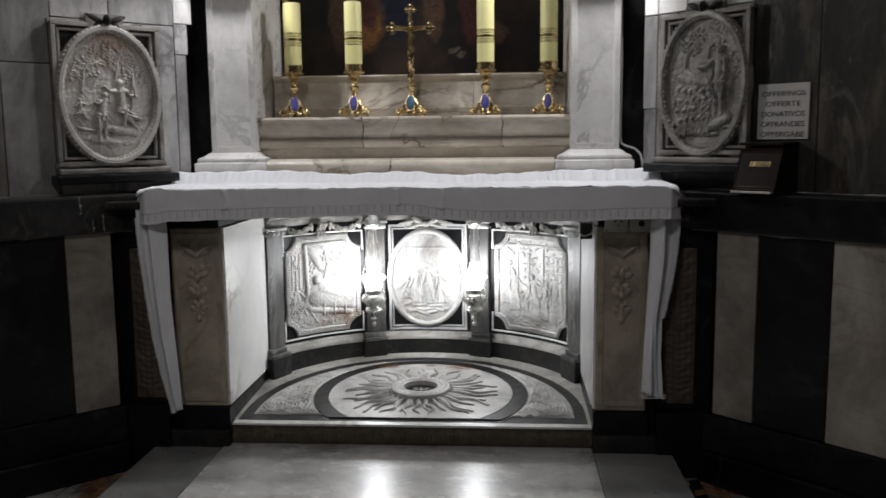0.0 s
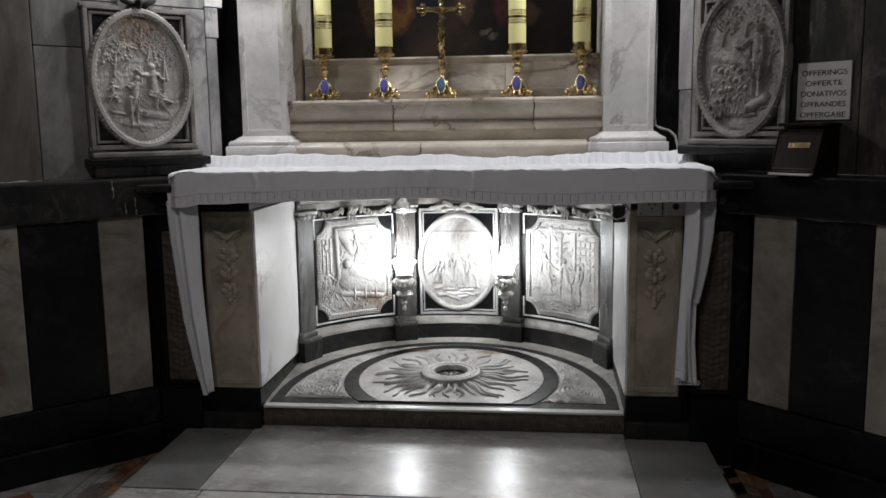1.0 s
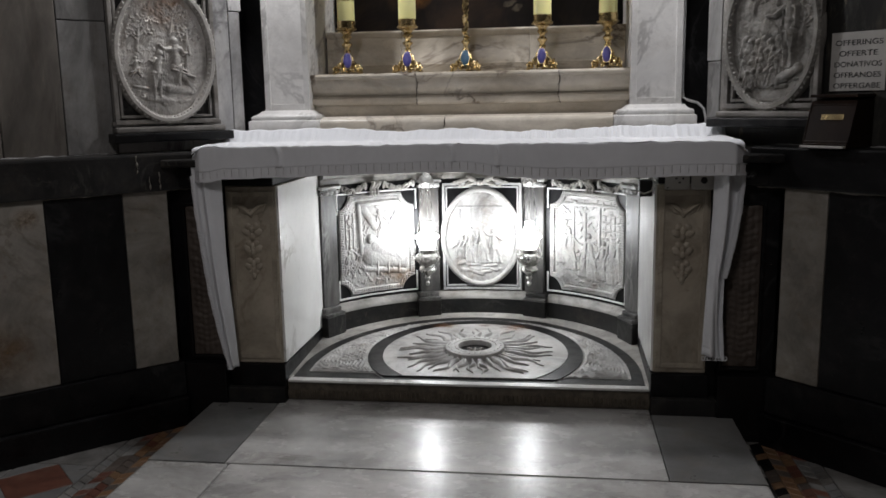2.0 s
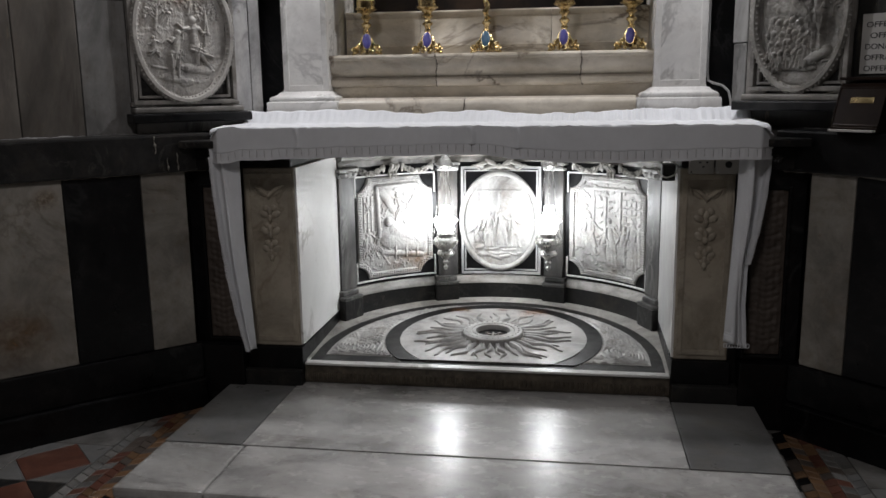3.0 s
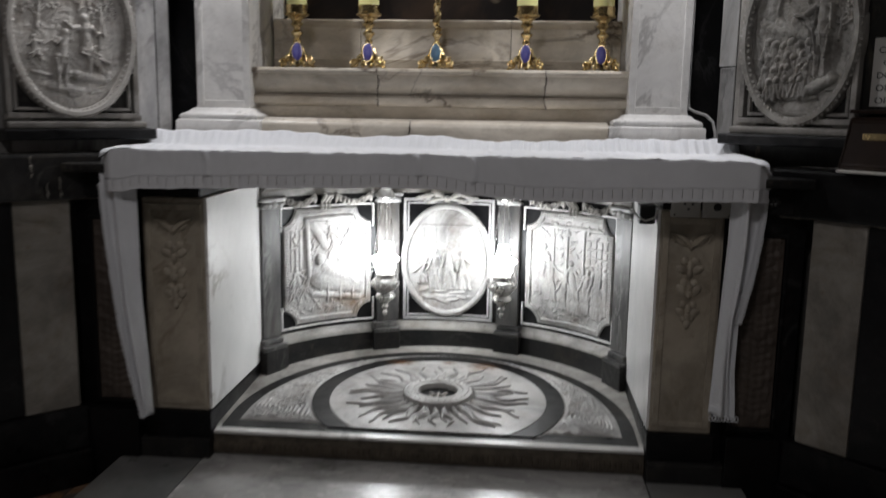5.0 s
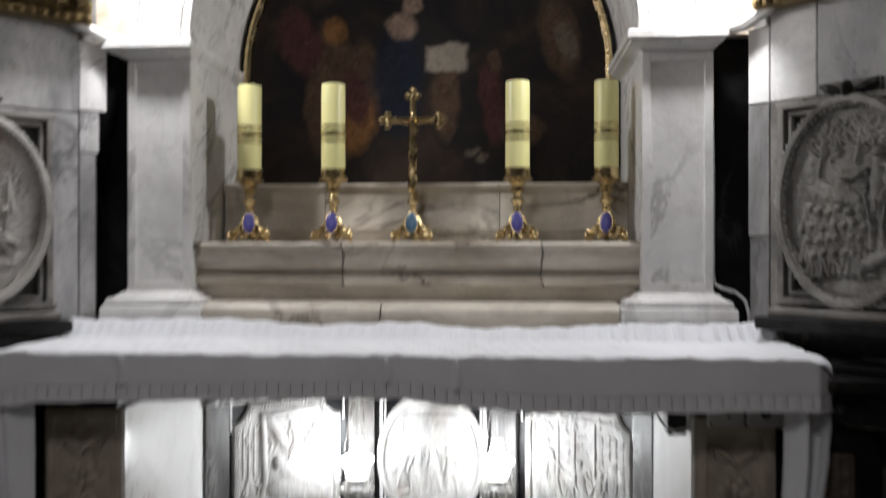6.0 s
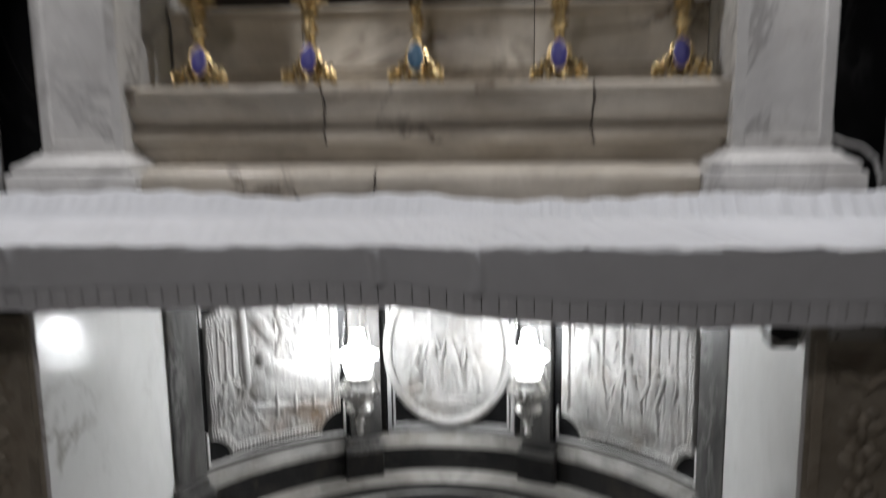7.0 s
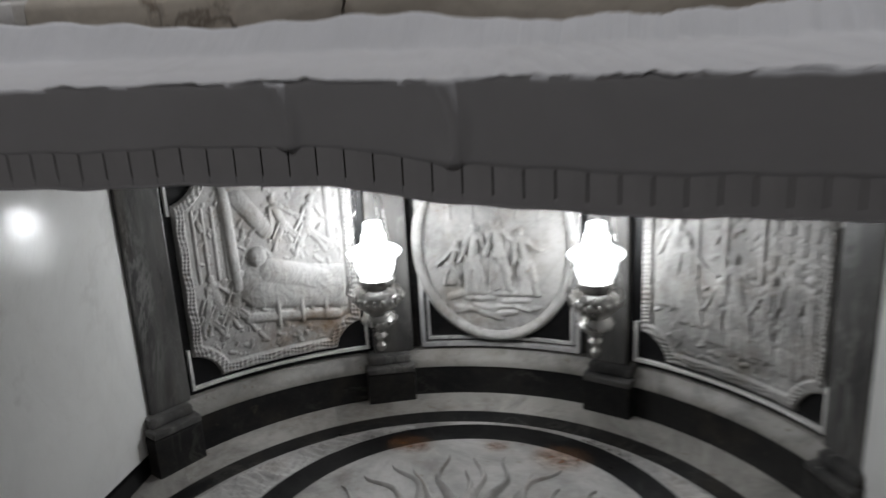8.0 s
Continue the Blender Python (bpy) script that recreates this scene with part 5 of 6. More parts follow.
def pilaster(x0, x1, b0, b1, c0, c1):
    p = part("pilaster", box(x0, x1, 0.304, 0.74, 1.066, 1.70, 0.004), WHITE, retable, "white marble pilaster with sunk panel")
    fr = bmesh.new()
    for a, b, c, d in ((x0, x0 + 0.022, 1.068, 1.69), (x1 - 0.022, x1, 1.068, 1.69), (x0 + 0.022, x1 - 0.022, 1.068, 1.088), (x0 + 0.022, x1 - 0.022, 1.666, 1.69)):
        box(a, b, 0.297, 0.306, c, d, 0.002, fr)
    part("panel_border", fr, WHITE, p)
    s = bmesh.new()
    lv = ((0.0, 0.938, 0.238), (0.0, 1.022, 0.238), (0.003, 1.026, 0.241), (0.010, 1.028, 0.246), (0.008, 1.034, 0.244), (0.010, 1.041, 0.245), (0.016, 1.046, 0.250), (0.022, 1.048, 0.258), (0.030, 1.053, 0.270), (0.036, 1.061, 0.280), (0.046, 1.064, 0.290), (0.046, 1.070, 0.290))
    rows = []
    kl, kr = (x0 - b0) / 0.046, (b1 - x1) / 0.046
    for o, z, y in lv:
        rows.append([s.verts.new(c) for c in ((b0 + o * kl, y, z), (b1 - o * kr, y, z), (b1 - o * kr, 0.5, z), (b0 + o * kl, 0.5, z))])
    for r, q in zip(rows, rows[1:]):
        for k in range(4):
            s.faces.new((r[k], r[(k + 1) % 4], q[(k + 1) % 4], q[k]))
    s.faces.new(rows[0])
    s.faces.new(rows[-1])
    part("moulded_base", s, WHITE, p, "", True)
    c = bmesh.new()
    rows = []
    for o, z in ((0.0, 1.694), (0.10, 1.700), (0.35, 1.706), (0.75, 1.712), (0.8, 1.718), (1.0, 1.720), (1.0, 1.738), (0.9, 1.742)):
        xa, xb, y = x0 + (c0 - x0) * o, x1 + (c1 - x1) * o, 0.300 - 0.046 * o
        rows.append([c.verts.new(v) for v in ((xa, y, z), (xb, y, z), (xb, 0.72, z), (xa, 0.72, z))])
    for r, q in zip(rows, rows[1:]):
        for k in range(4):
            c.faces.new((r[k], r[(k + 1) % 4], q[(k + 1) % 4], q[k]))
    c.faces.new(rows[0])
    c.faces.new(rows[-1])
    part("cornice", c, WHITE, p, "", True)


pilaster(-0.792, -0.615, -0.842, -0.567, -0.846, -0.598)
pilaster(0.594, 0.776, 0.534, 0.824, 0.552, 0.804)


def arch_sector(r0, r1, y0, y1, z_c=1.742, x_c=-0.016, n=40, deg=180):
    b = bmesh.new()
    rows = []
    for i in range(n + 1):
        a = radians(deg) * i / n
        c, s = math.cos(a), math.sin(a)
        rows.append([b.verts.new((x_c + r * c, y, z_c + r * s)) for r, y in ((r0, y0), (r1, y0), (r1, y1), (r0, y1))])
    for r, q in zip(rows, rows[1:]):
        for k in range(4):
            b.faces.new((r[k], r[(k + 1) % 4], q[(k + 1) % 4], q[k]))
    b.faces.new(rows[0])
    b.faces.new(rows[-1][::-1])
    return b


arch = part("arch", arch_sector(0.602, 0.775, 0.306, 0.74), WHITE, retable, "white marble arch with moulded edge")
for r0, r1, y in ((0.604, 0.622, 0.298), (0.632, 0.640, 0.301), (0.735, 0.748, 0.299), (0.752, 0.776, 0.290)):
    part("arch_moulding", arch_sector(r0, r1, y, 0.31), WHITE, arch)
spandrel = bmesh.new()
for sg in (-1, 1):
    pts = [(sg * 0.94, 1.742), (sg * 0.94, 2.7), (-0.008, 2.7)] + [(-0.008 + sg * 0.774 * math.sin(radians(a)), 1.742 + 0.774 * math.cos(radians(a))) for a in range(0, 91, 5)]
    prism(pts, 0.05, Matrix.Translation((0, 0.335, 0)), spandrel)
structure("wall_spandrel", spandrel, ROUGH, "rough bare stone above and beside the arch", category="wall")
structure("wall_upper", box(-1.0, 1.0, 0.42, 0.5, 2.7, 3.2, 0), DARKROOM, "dim plaster above the arch")
structure("wall_niche", box(-0.8, 0.8, 0.745, 0.85, 0.9, 2.7, 0), BLACK, "dark back of the arched niche", category="wall")
for sg in (-1, 1):
    # small sloping white ledge that links cornice and slanting wall
    led = structure("trim_ledge", tube([(sg * 0.80, 0.30, 1.742), (sg * 0.845, 0.262, 1.748), (sg * 0.885, 0.224, 1.772), (sg * 0.91, 0.196, 1.80)], [0.016, 0.018, 0.017, 0.014], 8), PLASTER, "white plastered ledge beside the cornice", True, "trim")

# painting with its gilt arched frame
painting = thing("arched_painting", "dark arched oil painting in a narrow gilt frame", "painting")


def arched(r, z0, z_c, x_c=-0.016, n=48):
    return [(x_c + r, z0)] + [(x_c + r * math.cos(math.pi * i / n), z_c + r * math.sin(math.pi * i / n)) for i in range(n + 1)] + [(x_c - r, z0)]


part("canvas", prism(arched(0.588, 1.373, 1.742), 0.012, Matrix.Translation((0, 0.722, 0))), PAINT, painting, "dark brown painted canvas")
gilt = bmesh.new()
rows = []
for (xa, za), (xb, zb) in zip(arched(0.562, 1.373, 1.742), arched(0.584, 1.373, 1.742)):
    rows.append([gilt.verts.new(v) for v in ((xa, 0.720, za), (xa, 0.708, za), ((xa + xb) / 2, 0.702, (za + zb) / 2), (xb, 0.708, zb), (xb, 0.720, zb))])
for r, q in zip(rows, rows[1:]):
    for k in range(5):
        gilt.faces.new((r[k], r[(k + 1) % 5], q[(k + 1) % 5], q[k]))
part("gilt_frame", gilt, GOLD, painting, "narrow gilt frame", True)

# ---- oval medallions on the slanting walls ----
def medallion(side, u0, u1, z0, z1, cu, cz_, a, b, seed, tall):
    s = slant(side, 1.14) @ Matrix.Translation((0.036, 0, 0))
    med = thing("wall_medallion", "oval marble relief in a square moulded frame on the wall", "relief", group="oval medallions")
    part("backing", box(u0, u1, 0.0005, 0.014, z0, z1, 0.003, None, s), CHARCOAL, med)
    fr = bmesh.new()
    for off, t, hgt in ((0.0, 0.016, 0.040), (0.022, 0.010, 0.030)):
        a0, a1, b0, b1 = u0 + off, u1 - off, z0 + off, z1 - off
        for p, q, r, w in ((a0, a1, b0, b0 + t), (a0, a1, b1 - t, b1), (a0, a0 + t, b0 + t, b1 - t), (a1 - t, a1, b0 + t, b1 - t)):
            box(p, q, 0.012, hgt, r, w, 0.003, fr)
    # stepped ears at the frame's corners
    for uu in (u0 - 0.008, u1 - 0.062):
        for zz in (z0 - 0.006, z1 - 0.062):
            box(uu, uu + 0.07, 0.010, 0.034, zz if zz < cz_ else zz + 0.052, (zz if zz < cz_ else zz + 0.052) + 0.016, 0.003, fr)
    part("moulded_frame", merge(bmesh.new(), fr, s), FRAME, med)
    rim = ring_run(oval_path(cu, cz_, a - 0.012, b - 0.012, 96), [(-0.016, 0.01), (-0.013, 0.040), (-0.005, 0.052), (0.006, 0.052), (0.013, 0.040), (0.015, 0.01)])
    beads = bmesh.new()
    for i in range(230):
        t = 2 * math.pi * (i // 3 + 0.3 * (i % 3)) / 76.7
        inset = (0.003, 0.012, 0.021)[(i * 2) % 3]
        turn = Matrix.Rotation(-t + 0.6 * (-1) ** i + 0.3 * math.sin(i * 1.7), 4, "Y")
        blob(beads, (cu + (a - inset) * math.cos(t), 0.0475 - 0.004 * ((i * 2) % 3 != 1), cz_ + (b - inset) * math.sin(t)), (0.0080, 0.0048, 0.0044), 5, turn)
    # the tall right one takes DUSKY, dirtier and with weaker light in its colour
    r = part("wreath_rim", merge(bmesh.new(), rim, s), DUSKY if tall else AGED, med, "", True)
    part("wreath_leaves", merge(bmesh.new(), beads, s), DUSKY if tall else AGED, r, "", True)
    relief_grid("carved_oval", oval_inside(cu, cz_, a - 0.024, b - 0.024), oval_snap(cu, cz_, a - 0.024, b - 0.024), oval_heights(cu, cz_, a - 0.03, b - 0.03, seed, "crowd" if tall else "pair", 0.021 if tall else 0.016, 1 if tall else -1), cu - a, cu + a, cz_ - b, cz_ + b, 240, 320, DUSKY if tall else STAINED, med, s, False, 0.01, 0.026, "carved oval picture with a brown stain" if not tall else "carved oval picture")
    bow = bmesh.new()
    blob(bow, (cu, 0.045, z1 + 0.012), (0.014, 0.022, 0.020), 8)
    for k in (-1, 1):
        blob(bow, (cu + k * 0.038, 0.036, z1 + 0.016), (0.034, 0.012, 0.011), 8, Matrix.Rotation(radians(-22 * k), 4, "Y"))
        blob(bow, (cu + k * 0.03, 0.034, z1 - 0.004), (0.03, 0.010, 0.009), 8, Matrix.Rotation(radians(24 * k), 4, "Y"))
    part("ribbon_bow", merge(bmesh.new(), bow, s), CHARCOAL, med, "dark carved ribbon bow", True)
    box(cu - 0.065, cu + 0.065, 0.002, 0.02, z1 + 0.001, z1 + 0.036, 0.003, bm := bmesh.new(), s)
    part("bow_plate", bm, FRAME, med)
    part("black_sill", box(u0 - 0.035, u1 + 0.02, 0.0, 0.085, z0 - 0.062, z0 - 0.030, 0.006, None, s), BLACK, med, "black marble sill")
    part("sill_moulding", box(u0 - 0.015, u1 + 0.005, 0.0, 0.060, z0 - 0.029, z0 - 0.009, 0.006, None, s), FRAME, med)


medallion(-1, 0.038, 0.417, 1.026, 1.525, 0.226, 1.274, 0.185, 0.246, 5, False)
medallion(1, 0.004, 0.346, 1.045, 1.532, 0.174, 1.286, 0.173, 0.248, 9, True)


def film(m, sx, sz, mat, parent, name="stain"):
    """A very thin stain lying on a surface; its own x-y plane is the surface."""
    b = bmesh.new()
    n = 32
    b.faces.new([b.verts.new((math.cos(2 * math.pi * i / n), math.sin(2 * math.pi * i / n), 0)) for i in range(n)])
    ob = part(name, b, mat, parent)
    ob.matrix_basis = m @ Matrix.Diagonal((sx, sz, 1, 1))
    return ob


for sx_, sy_, r in ((-0.16, 0.655, 0.055), (0.15, 0.645, 0.07), (0.02, 0.67, 0.03)):
    film(Matrix.Translation((sx_, sy_, NF + 0.0125)), r, r * 0.7, RUSTFILM, disc, "rust_stain")
for u, z, a, b, mat in ((0.672, 0.735, 0.045, 0.04, BROWNFILM), (0.80, 0.30, 0.13, 0.11, BROWNFILM)):
    film(slant(-1, 0.983) @ Matrix.Translation((u, 0.0015, z)) @ Matrix.Rotation(radians(90), 4, "X"), a, b, mat, west, "damp_stain")


# ---- altar cloth ----
cloth = thing("altar_cloth", "white linen altar cloth with openwork hem, hanging at the corners", "cloth")
CLOTH_Y = -0.128


def hem_z(x):
    xs = (-0.94, -0.86, -0.80, -0.5, -0.3, -0.1, -0.01, 0.05, 0.1, 0.2, 0.3, 0.44, 0.6, 0.82, 0.92)
    zs = (0.828, 0.828, 0.838, 0.846, 0.852, 0.857, 0.858, 0.854, 0.847, 0.838, 0.833, 0.832, 0.836, 0.842, 0.838)
    return float(np.interp(x, xs, zs)) + 0.001 * math.sin(x * 37) + 0.0007 * math.sin(x * 91)


def edge_z(x):
    """Height of the table's front edge under the cloth; it droops at the corners."""
    return 0.9475 - 0.034 * max(0, (abs(x) - 0.865) / 0.07) ** 1.3 + 0.003 * noise.noise((x * 14, 1, 0)) + 0.002 * noise.noise((x * 40, 5, 0))


def sheet(name, f, nu, nv, mat, parent, thick=0.0016, label=""):
    """A thin cloth with thickness over a u-v grid."""
    b = bmesh.new()
    rows = [[b.verts.new(f(i / (nu - 1), j / (nv - 1))) for j in range(nv)] for i in range(nu)]
    for r, s in zip(rows, rows[1:]):
        for j in range(nv - 1):
            b.faces.new((r[j], r[j + 1], s[j + 1], s[j]))
    ob = part(name, b, mat, parent, label, "all")
    so = ob.modifiers.new("thickness", "SOLIDIFY")
    so.thickness, so.offset = thick, 0
    return ob


def top_f(u, v):
    x = -0.915 + 1.83 * u
    y = CLOTH_Y - 0.002 + (0.180 - CLOTH_Y) * min(1, v / 0.8)
    z = 0.9475 + 0.004 * noise.noise((x * 5, y * 6, 2)) + 0.0012 * math.sin(x * 60 + 30 * y) + 0.0024 * math.sin(x * 175 + 60 * y + 2.5 * math.sin(x * 23)) * (0.25 + max(0, min(1, x * 3))) * 1.7 * max(0.12, min(1, v / 0.2, 0.3 + (1 - v) / 0.15)) * (0.6 + 0.5 * noise.noise((x * 9, 0, 4)))
    rib = math.sin((x + 0.30 * y * (0.4 + x)) * 250 + 1.5 * noise.noise((x * 7, y * 5, 6)))
    z += 0.0011 * abs(rib) * (0.35 + 0.9 * max(0.0, min(1.0, x * 4 + 0.3))) * (0.5 + 0.8 * max(0, noise.noise((x * 4, y * 5, 8)) + 0.4)) - 0.0006
    if v < 0.06:
        z += 0.004 * max(0, noise.noise((x * 55, v * 30, 3))) * (1 - v / 0.06)
        z += (edge_z(x) - 0.9475) * (1 - v / 0.06)
    z = max(z, 0.9425 if v > 0.02 else 0.90)
    if v > 0.8:
        k = (v - 0.8) / 0.2
        up = float(np.interp(x, (-0.9, -0.58, -0.43, -0.265, 0.0, 0.145, 0.33, 0.48, 0.63, 0.9), (0.043, 0.049, 0.046, 0.032, 0.042, 0.028, 0.029, 0.037, 0.043, 0.046))) + 0.0013 * math.sin(x * 60 + math.sin(x * 17))
        z += up * k
        y += 0.045 * k + (0.002 * math.sin(x * 30) + 0.0011 * math.sin(x * 225 + 2 * noise.noise((x * 9, 0, 2)))) * k
    if abs(x) > 0.905 and v < 0.8:
        z -= 0.2 * (abs(x) - 0.905)
    return (x, y, z)


part_top = sheet("top_sheet", top_f, 760, 44, LINEN, cloth)


def front_f(u, v):
    x = -0.935 + 1.87 * u
    za, zb = edge_z(x), hem_z(x) + 0.033
    z = za + (zb - za) * v
    wob = 0.004 * noise.noise((x * 6, (0.86 + (z - zb) * 1.5) * 4, 7)) + (1 - v) * (0.0022 * noise.noise((x * 30, z * 10, 3)) + 0.0014 * noise.noise((x * 70, z * 30, 9)))
    side = max(0, abs(x) - 0.89) * 1.1
    for x0 in (-0.61, -0.02, 0.13):
        wob -= 0.008 * math.exp(-((x - x0 + 0.01 * math.sin(z * 40)) / 0.007) ** 2)
    return (x, CLOTH_Y - 0.004 * (v ** 0.5) + wob + side, z)


sheet("front_drop", front_f, 320, 14, LINEN, cloth)


# added dark sheet behind the hem; its colour paints the slits' shade
def gap_shade_f(u, v):
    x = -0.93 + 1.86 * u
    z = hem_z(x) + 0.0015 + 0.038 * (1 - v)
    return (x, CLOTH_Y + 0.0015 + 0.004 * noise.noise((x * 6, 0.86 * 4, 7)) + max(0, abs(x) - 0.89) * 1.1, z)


sheet("hem_backing", gap_shade_f, 170, 3, GAP_SHADE, cloth, 0.001)
# openwork band: narrow upright strips of cloth between two borders
step = 0.0262
x = -0.93
while x < 0.93:
    xa, xb = x, min(x + step - 0.0016, 0.935)
    strip = bmesh.new()
    vs = []
    for xx in (xa, (xa + xb) / 2, xb):
        w = 0.004 * noise.noise((xx * 6, 0.86 * 4, 7)) - 0.0047 + max(0, abs(xx) - 0.89) * 1.1
        zt, zb = hem_z(xx) + 0.0338, hem_z(xx) + 0.0016 * math.sin(xx * 410)
        bow = 0.0012 if xa < xx < xb else 0
        vs.append([[strip.verts.new((xx, CLOTH_Y + w - bow + d, z)) for z in (zt, zb)] for d in (0.0, 0.0014)])
    for a, b in zip(vs, vs[1:]):
        strip.faces.new((a[0][0], a[0][1], b[0][1], b[0][0]))
        strip.faces.new((a[1][0], b[1][0], b[1][1], a[1][1]))
        strip.faces.new((a[0][1], a[1][1], b[1][1], b[0][1]))
        strip.faces.new((a[0][0], b[0][0], b[1][0], a[1][0]))
    for a in (vs[0], vs[-1]):
        strip.faces.new((a[0][0], a[1][0], a[1][1], a[0][1]))
    part("openwork_strip", strip, HEM, cloth)
    x += step
def border_f(u, v):
    x = -0.93 + 1.86 * u
    return (x, CLOTH_Y - 0.0036 + 0.004 * noise.noise((x * 6, 0.86 * 4, 7)) + max(0, abs(x) - 0.89) * 1.1, hem_z(x) + 0.008 * v)


sheet("hem_border", border_f, 240, 2, HEM, cloth, 0.0012)
for dz in (0.0,):
    tube([(xx, CLOTH_Y - 0.0055 + 0.004 * noise.noise((xx * 6, 0.86 * 4, 7)) + max(0, abs(xx) - 0.89) * 1.1, hem_z(xx) + dz) for xx in np.linspace(-0.93, 0.93, 120)], 0.0014, 5, band := bmesh.new())
    part("hem_cord", band, HEM, cloth)


def drape(left, right, zs, folds, y_l, y_r, depth, seed, label):
    """A hanging corner of cloth between two edges given as x over the heights zs."""
    zo = sorted(zs)

    def f(u, v):
        z = zs[0] + (zs[-1] - zs[0]) * v
        xa, xb = np.interp(z, zo, left[::-1]), np.interp(z, zo, right[::-1])
        x = xa + (xb - xa) * u
        y = y_l + (y_r - y_l) * u + depth * (0.4 + 0.6 * v) * math.sin(u * folds * math.pi + seed + 0.5 * v) + 0.004 * noise.noise((x * 14, z * 5, seed)) - 0.016 * math.exp(-((u - 0.42 - 0.32 * v) / 0.10) ** 2)
        return (x, y, z + (0.012 * math.sin(u * 3 + seed) if v > 0.95 else 0))
    return sheet("corner_drape", f, 40, 70, LINEN, cloth, 0.0016, label)


LACE_L = (-0.936, -0.926, -0.912, -0.894, -0.868, -0.838)
LACE_Z = (0.90, 0.72, 0.58, 0.42, 0.28, 0.150)
drape(LACE_L, (-0.832, -0.832, -0.832, -0.826, -0.818, -0.811), LACE_Z, 2.3, -0.100, -0.092, 0.016, 0.2, "hanging corner with lace edge and long folds")
LACE_R = (0.930, 0.918, 0.904, 0.880, 0.878, 0.889)
drape((0.836, 0.834, 0.830, 0.826, 0.820, 0.815), LACE_R, (0.90, 0.72, 0.62, 0.50, 0.36, 0.22), 2.6, -0.085, -0.070, 0.017, 1.1, "hanging corner with lace edge")
# lace scallops along the drapes' outer edges
for xs, zs, y, n, sg in ((LACE_L, LACE_Z, -0.094, 62, -1), (LACE_R[:4], (0.90, 0.72, 0.62, 0.50), -0.074, 34, 1)):
    lace = bmesh.new()
    for i in range(n):
        z = zs[0] - 0.06 + (zs[-1] - zs[0] + 0.06) * i / (n - 1)
        xx = float(np.interp(z, zs[::-1], xs[::-1])) + sg * 0.004
        pts = [(0.0055 * math.cos(k * math.pi / 4), 0.0060 * math.sin(k * math.pi / 4)) for k in range(8)]
        blob(lace, (xx - sg * 0.004, y, z), (0.0075, 0.0016, 0.0066), 8)
        tube([(xx + a, y + 0.002 * math.sin(i), z + b) for a, b in pts + pts[:1]], 0.0012, 5, lace)
        tube([(xx - sg * 0.008, y - 0.002, z - 0.006), (xx - sg * 0.018, y - 0.004, z), (xx - sg * 0.008, y - 0.002, z + 0.006)], 0.0012, 5, lace)
    part("lace_edging", lace, LINEN, cloth, "looped lace edging")
lace = bmesh.new()
for i in range(9):
    xx = 0.82 + i * 0.0088
    pts = [(0.0055 * math.cos(k * math.pi / 4), 0.007 * math.sin(k * math.pi / 4)) for k in range(8)]
    tube([(xx + a, -0.084, 0.222 + b) for a, b in pts + pts[:1]], 0.0016, 5, lace)
part("lace_edging", lace, LINEN, cloth, "looped lace edging")


# ---- candlesticks, candles and cross ----
SHELF = 1.1975


def scroll_base(parent, plaque):
    """Three-footed openwork base with an enamel oval."""
    core = lathe([(0.030, 0.012), (0.026, 0.020), (0.020, 0.036), (0.015, 0.052), (0.011, 0.066), (0.013, 0.070), (0.009, 0.076)], 16)
    b = part("base", core, GOLD, parent, "", True)
    for k in range(3):
        a = math.pi / 2 + k * 2 * math.pi / 3
        ft = bmesh.new()
        c, s = math.cos(a), math.sin(a)
        pts, rad = [], []
        for i in range(22):
            t = i / 21
            r = 0.012 + 0.048 * t
            z = 0.060 * (1 - t) ** 1.4 + 0.010
            pts.append((r * c, r * s, z))
            rad.append(0.008 + 0.002 * math.sin(t * 18))
        tube(pts, rad, 8, ft)
        sp = []
        for i in range(18):
            q = i / 17 * 3.6 * math.pi
            rr = 0.014 * (1 - i / 22)
            sp.append(((0.052 + rr * math.cos(q)) * c, (0.052 + rr * math.cos(q)) * s, 0.018 + rr * math.sin(q)))
        tube(sp, 0.0042, 6, ft)
        for q in range(7):
            o = (q - 3) * 0.0075
            blob(ft, ((0.036 + 0.006 * (q % 2)) * c - o * s, (0.036 + 0.006 * (q % 2)) * s + o * c, 0.014 + 0.012 * (q % 3)), (0.0062, 0.0062, 0.007), 6)
        blob(ft, (0.060 * c, 0.060 * s, 0.006), (0.009, 0.009, 0.006), 8)
        part("foot", ft, GOLD, b, "scrolled brass foot", True)
    q = bmesh.new()
    tmp = lathe([(0.0165, -0.003), (0.0165, 0.0), (0.012, 0.003), (0.006, 0.0044)], 24)
    m = Matrix.Translation((0, -0.036, 0.054)) @ Matrix.Rotation(radians(78), 4, "X") @ Matrix.Diagonal((1.0, 1.8, 1, 1))
    part("enamel_oval", merge(q, tmp, m), plaque, b, "blue enamel oval")
    rim = ring_run([((0.0172 * math.cos(t), 0.0305 * math.sin(t), 0), (math.cos(t), math.sin(t), 0), (0, 0, 1)) for t in [2 * math.pi * i / 28 for i in range(28)]], [(-0.0003, -0.003), (-0.0003, 0.0), (0.0006, 0.0), (0.0006, -0.003)])
    part("enamel_rim", merge(bmesh.new(), rim, Matrix.Translation((0, -0.036, 0.054)) @ Matrix.Rotation(radians(78), 4, "X")), GOLD, b, "", True)
    return b


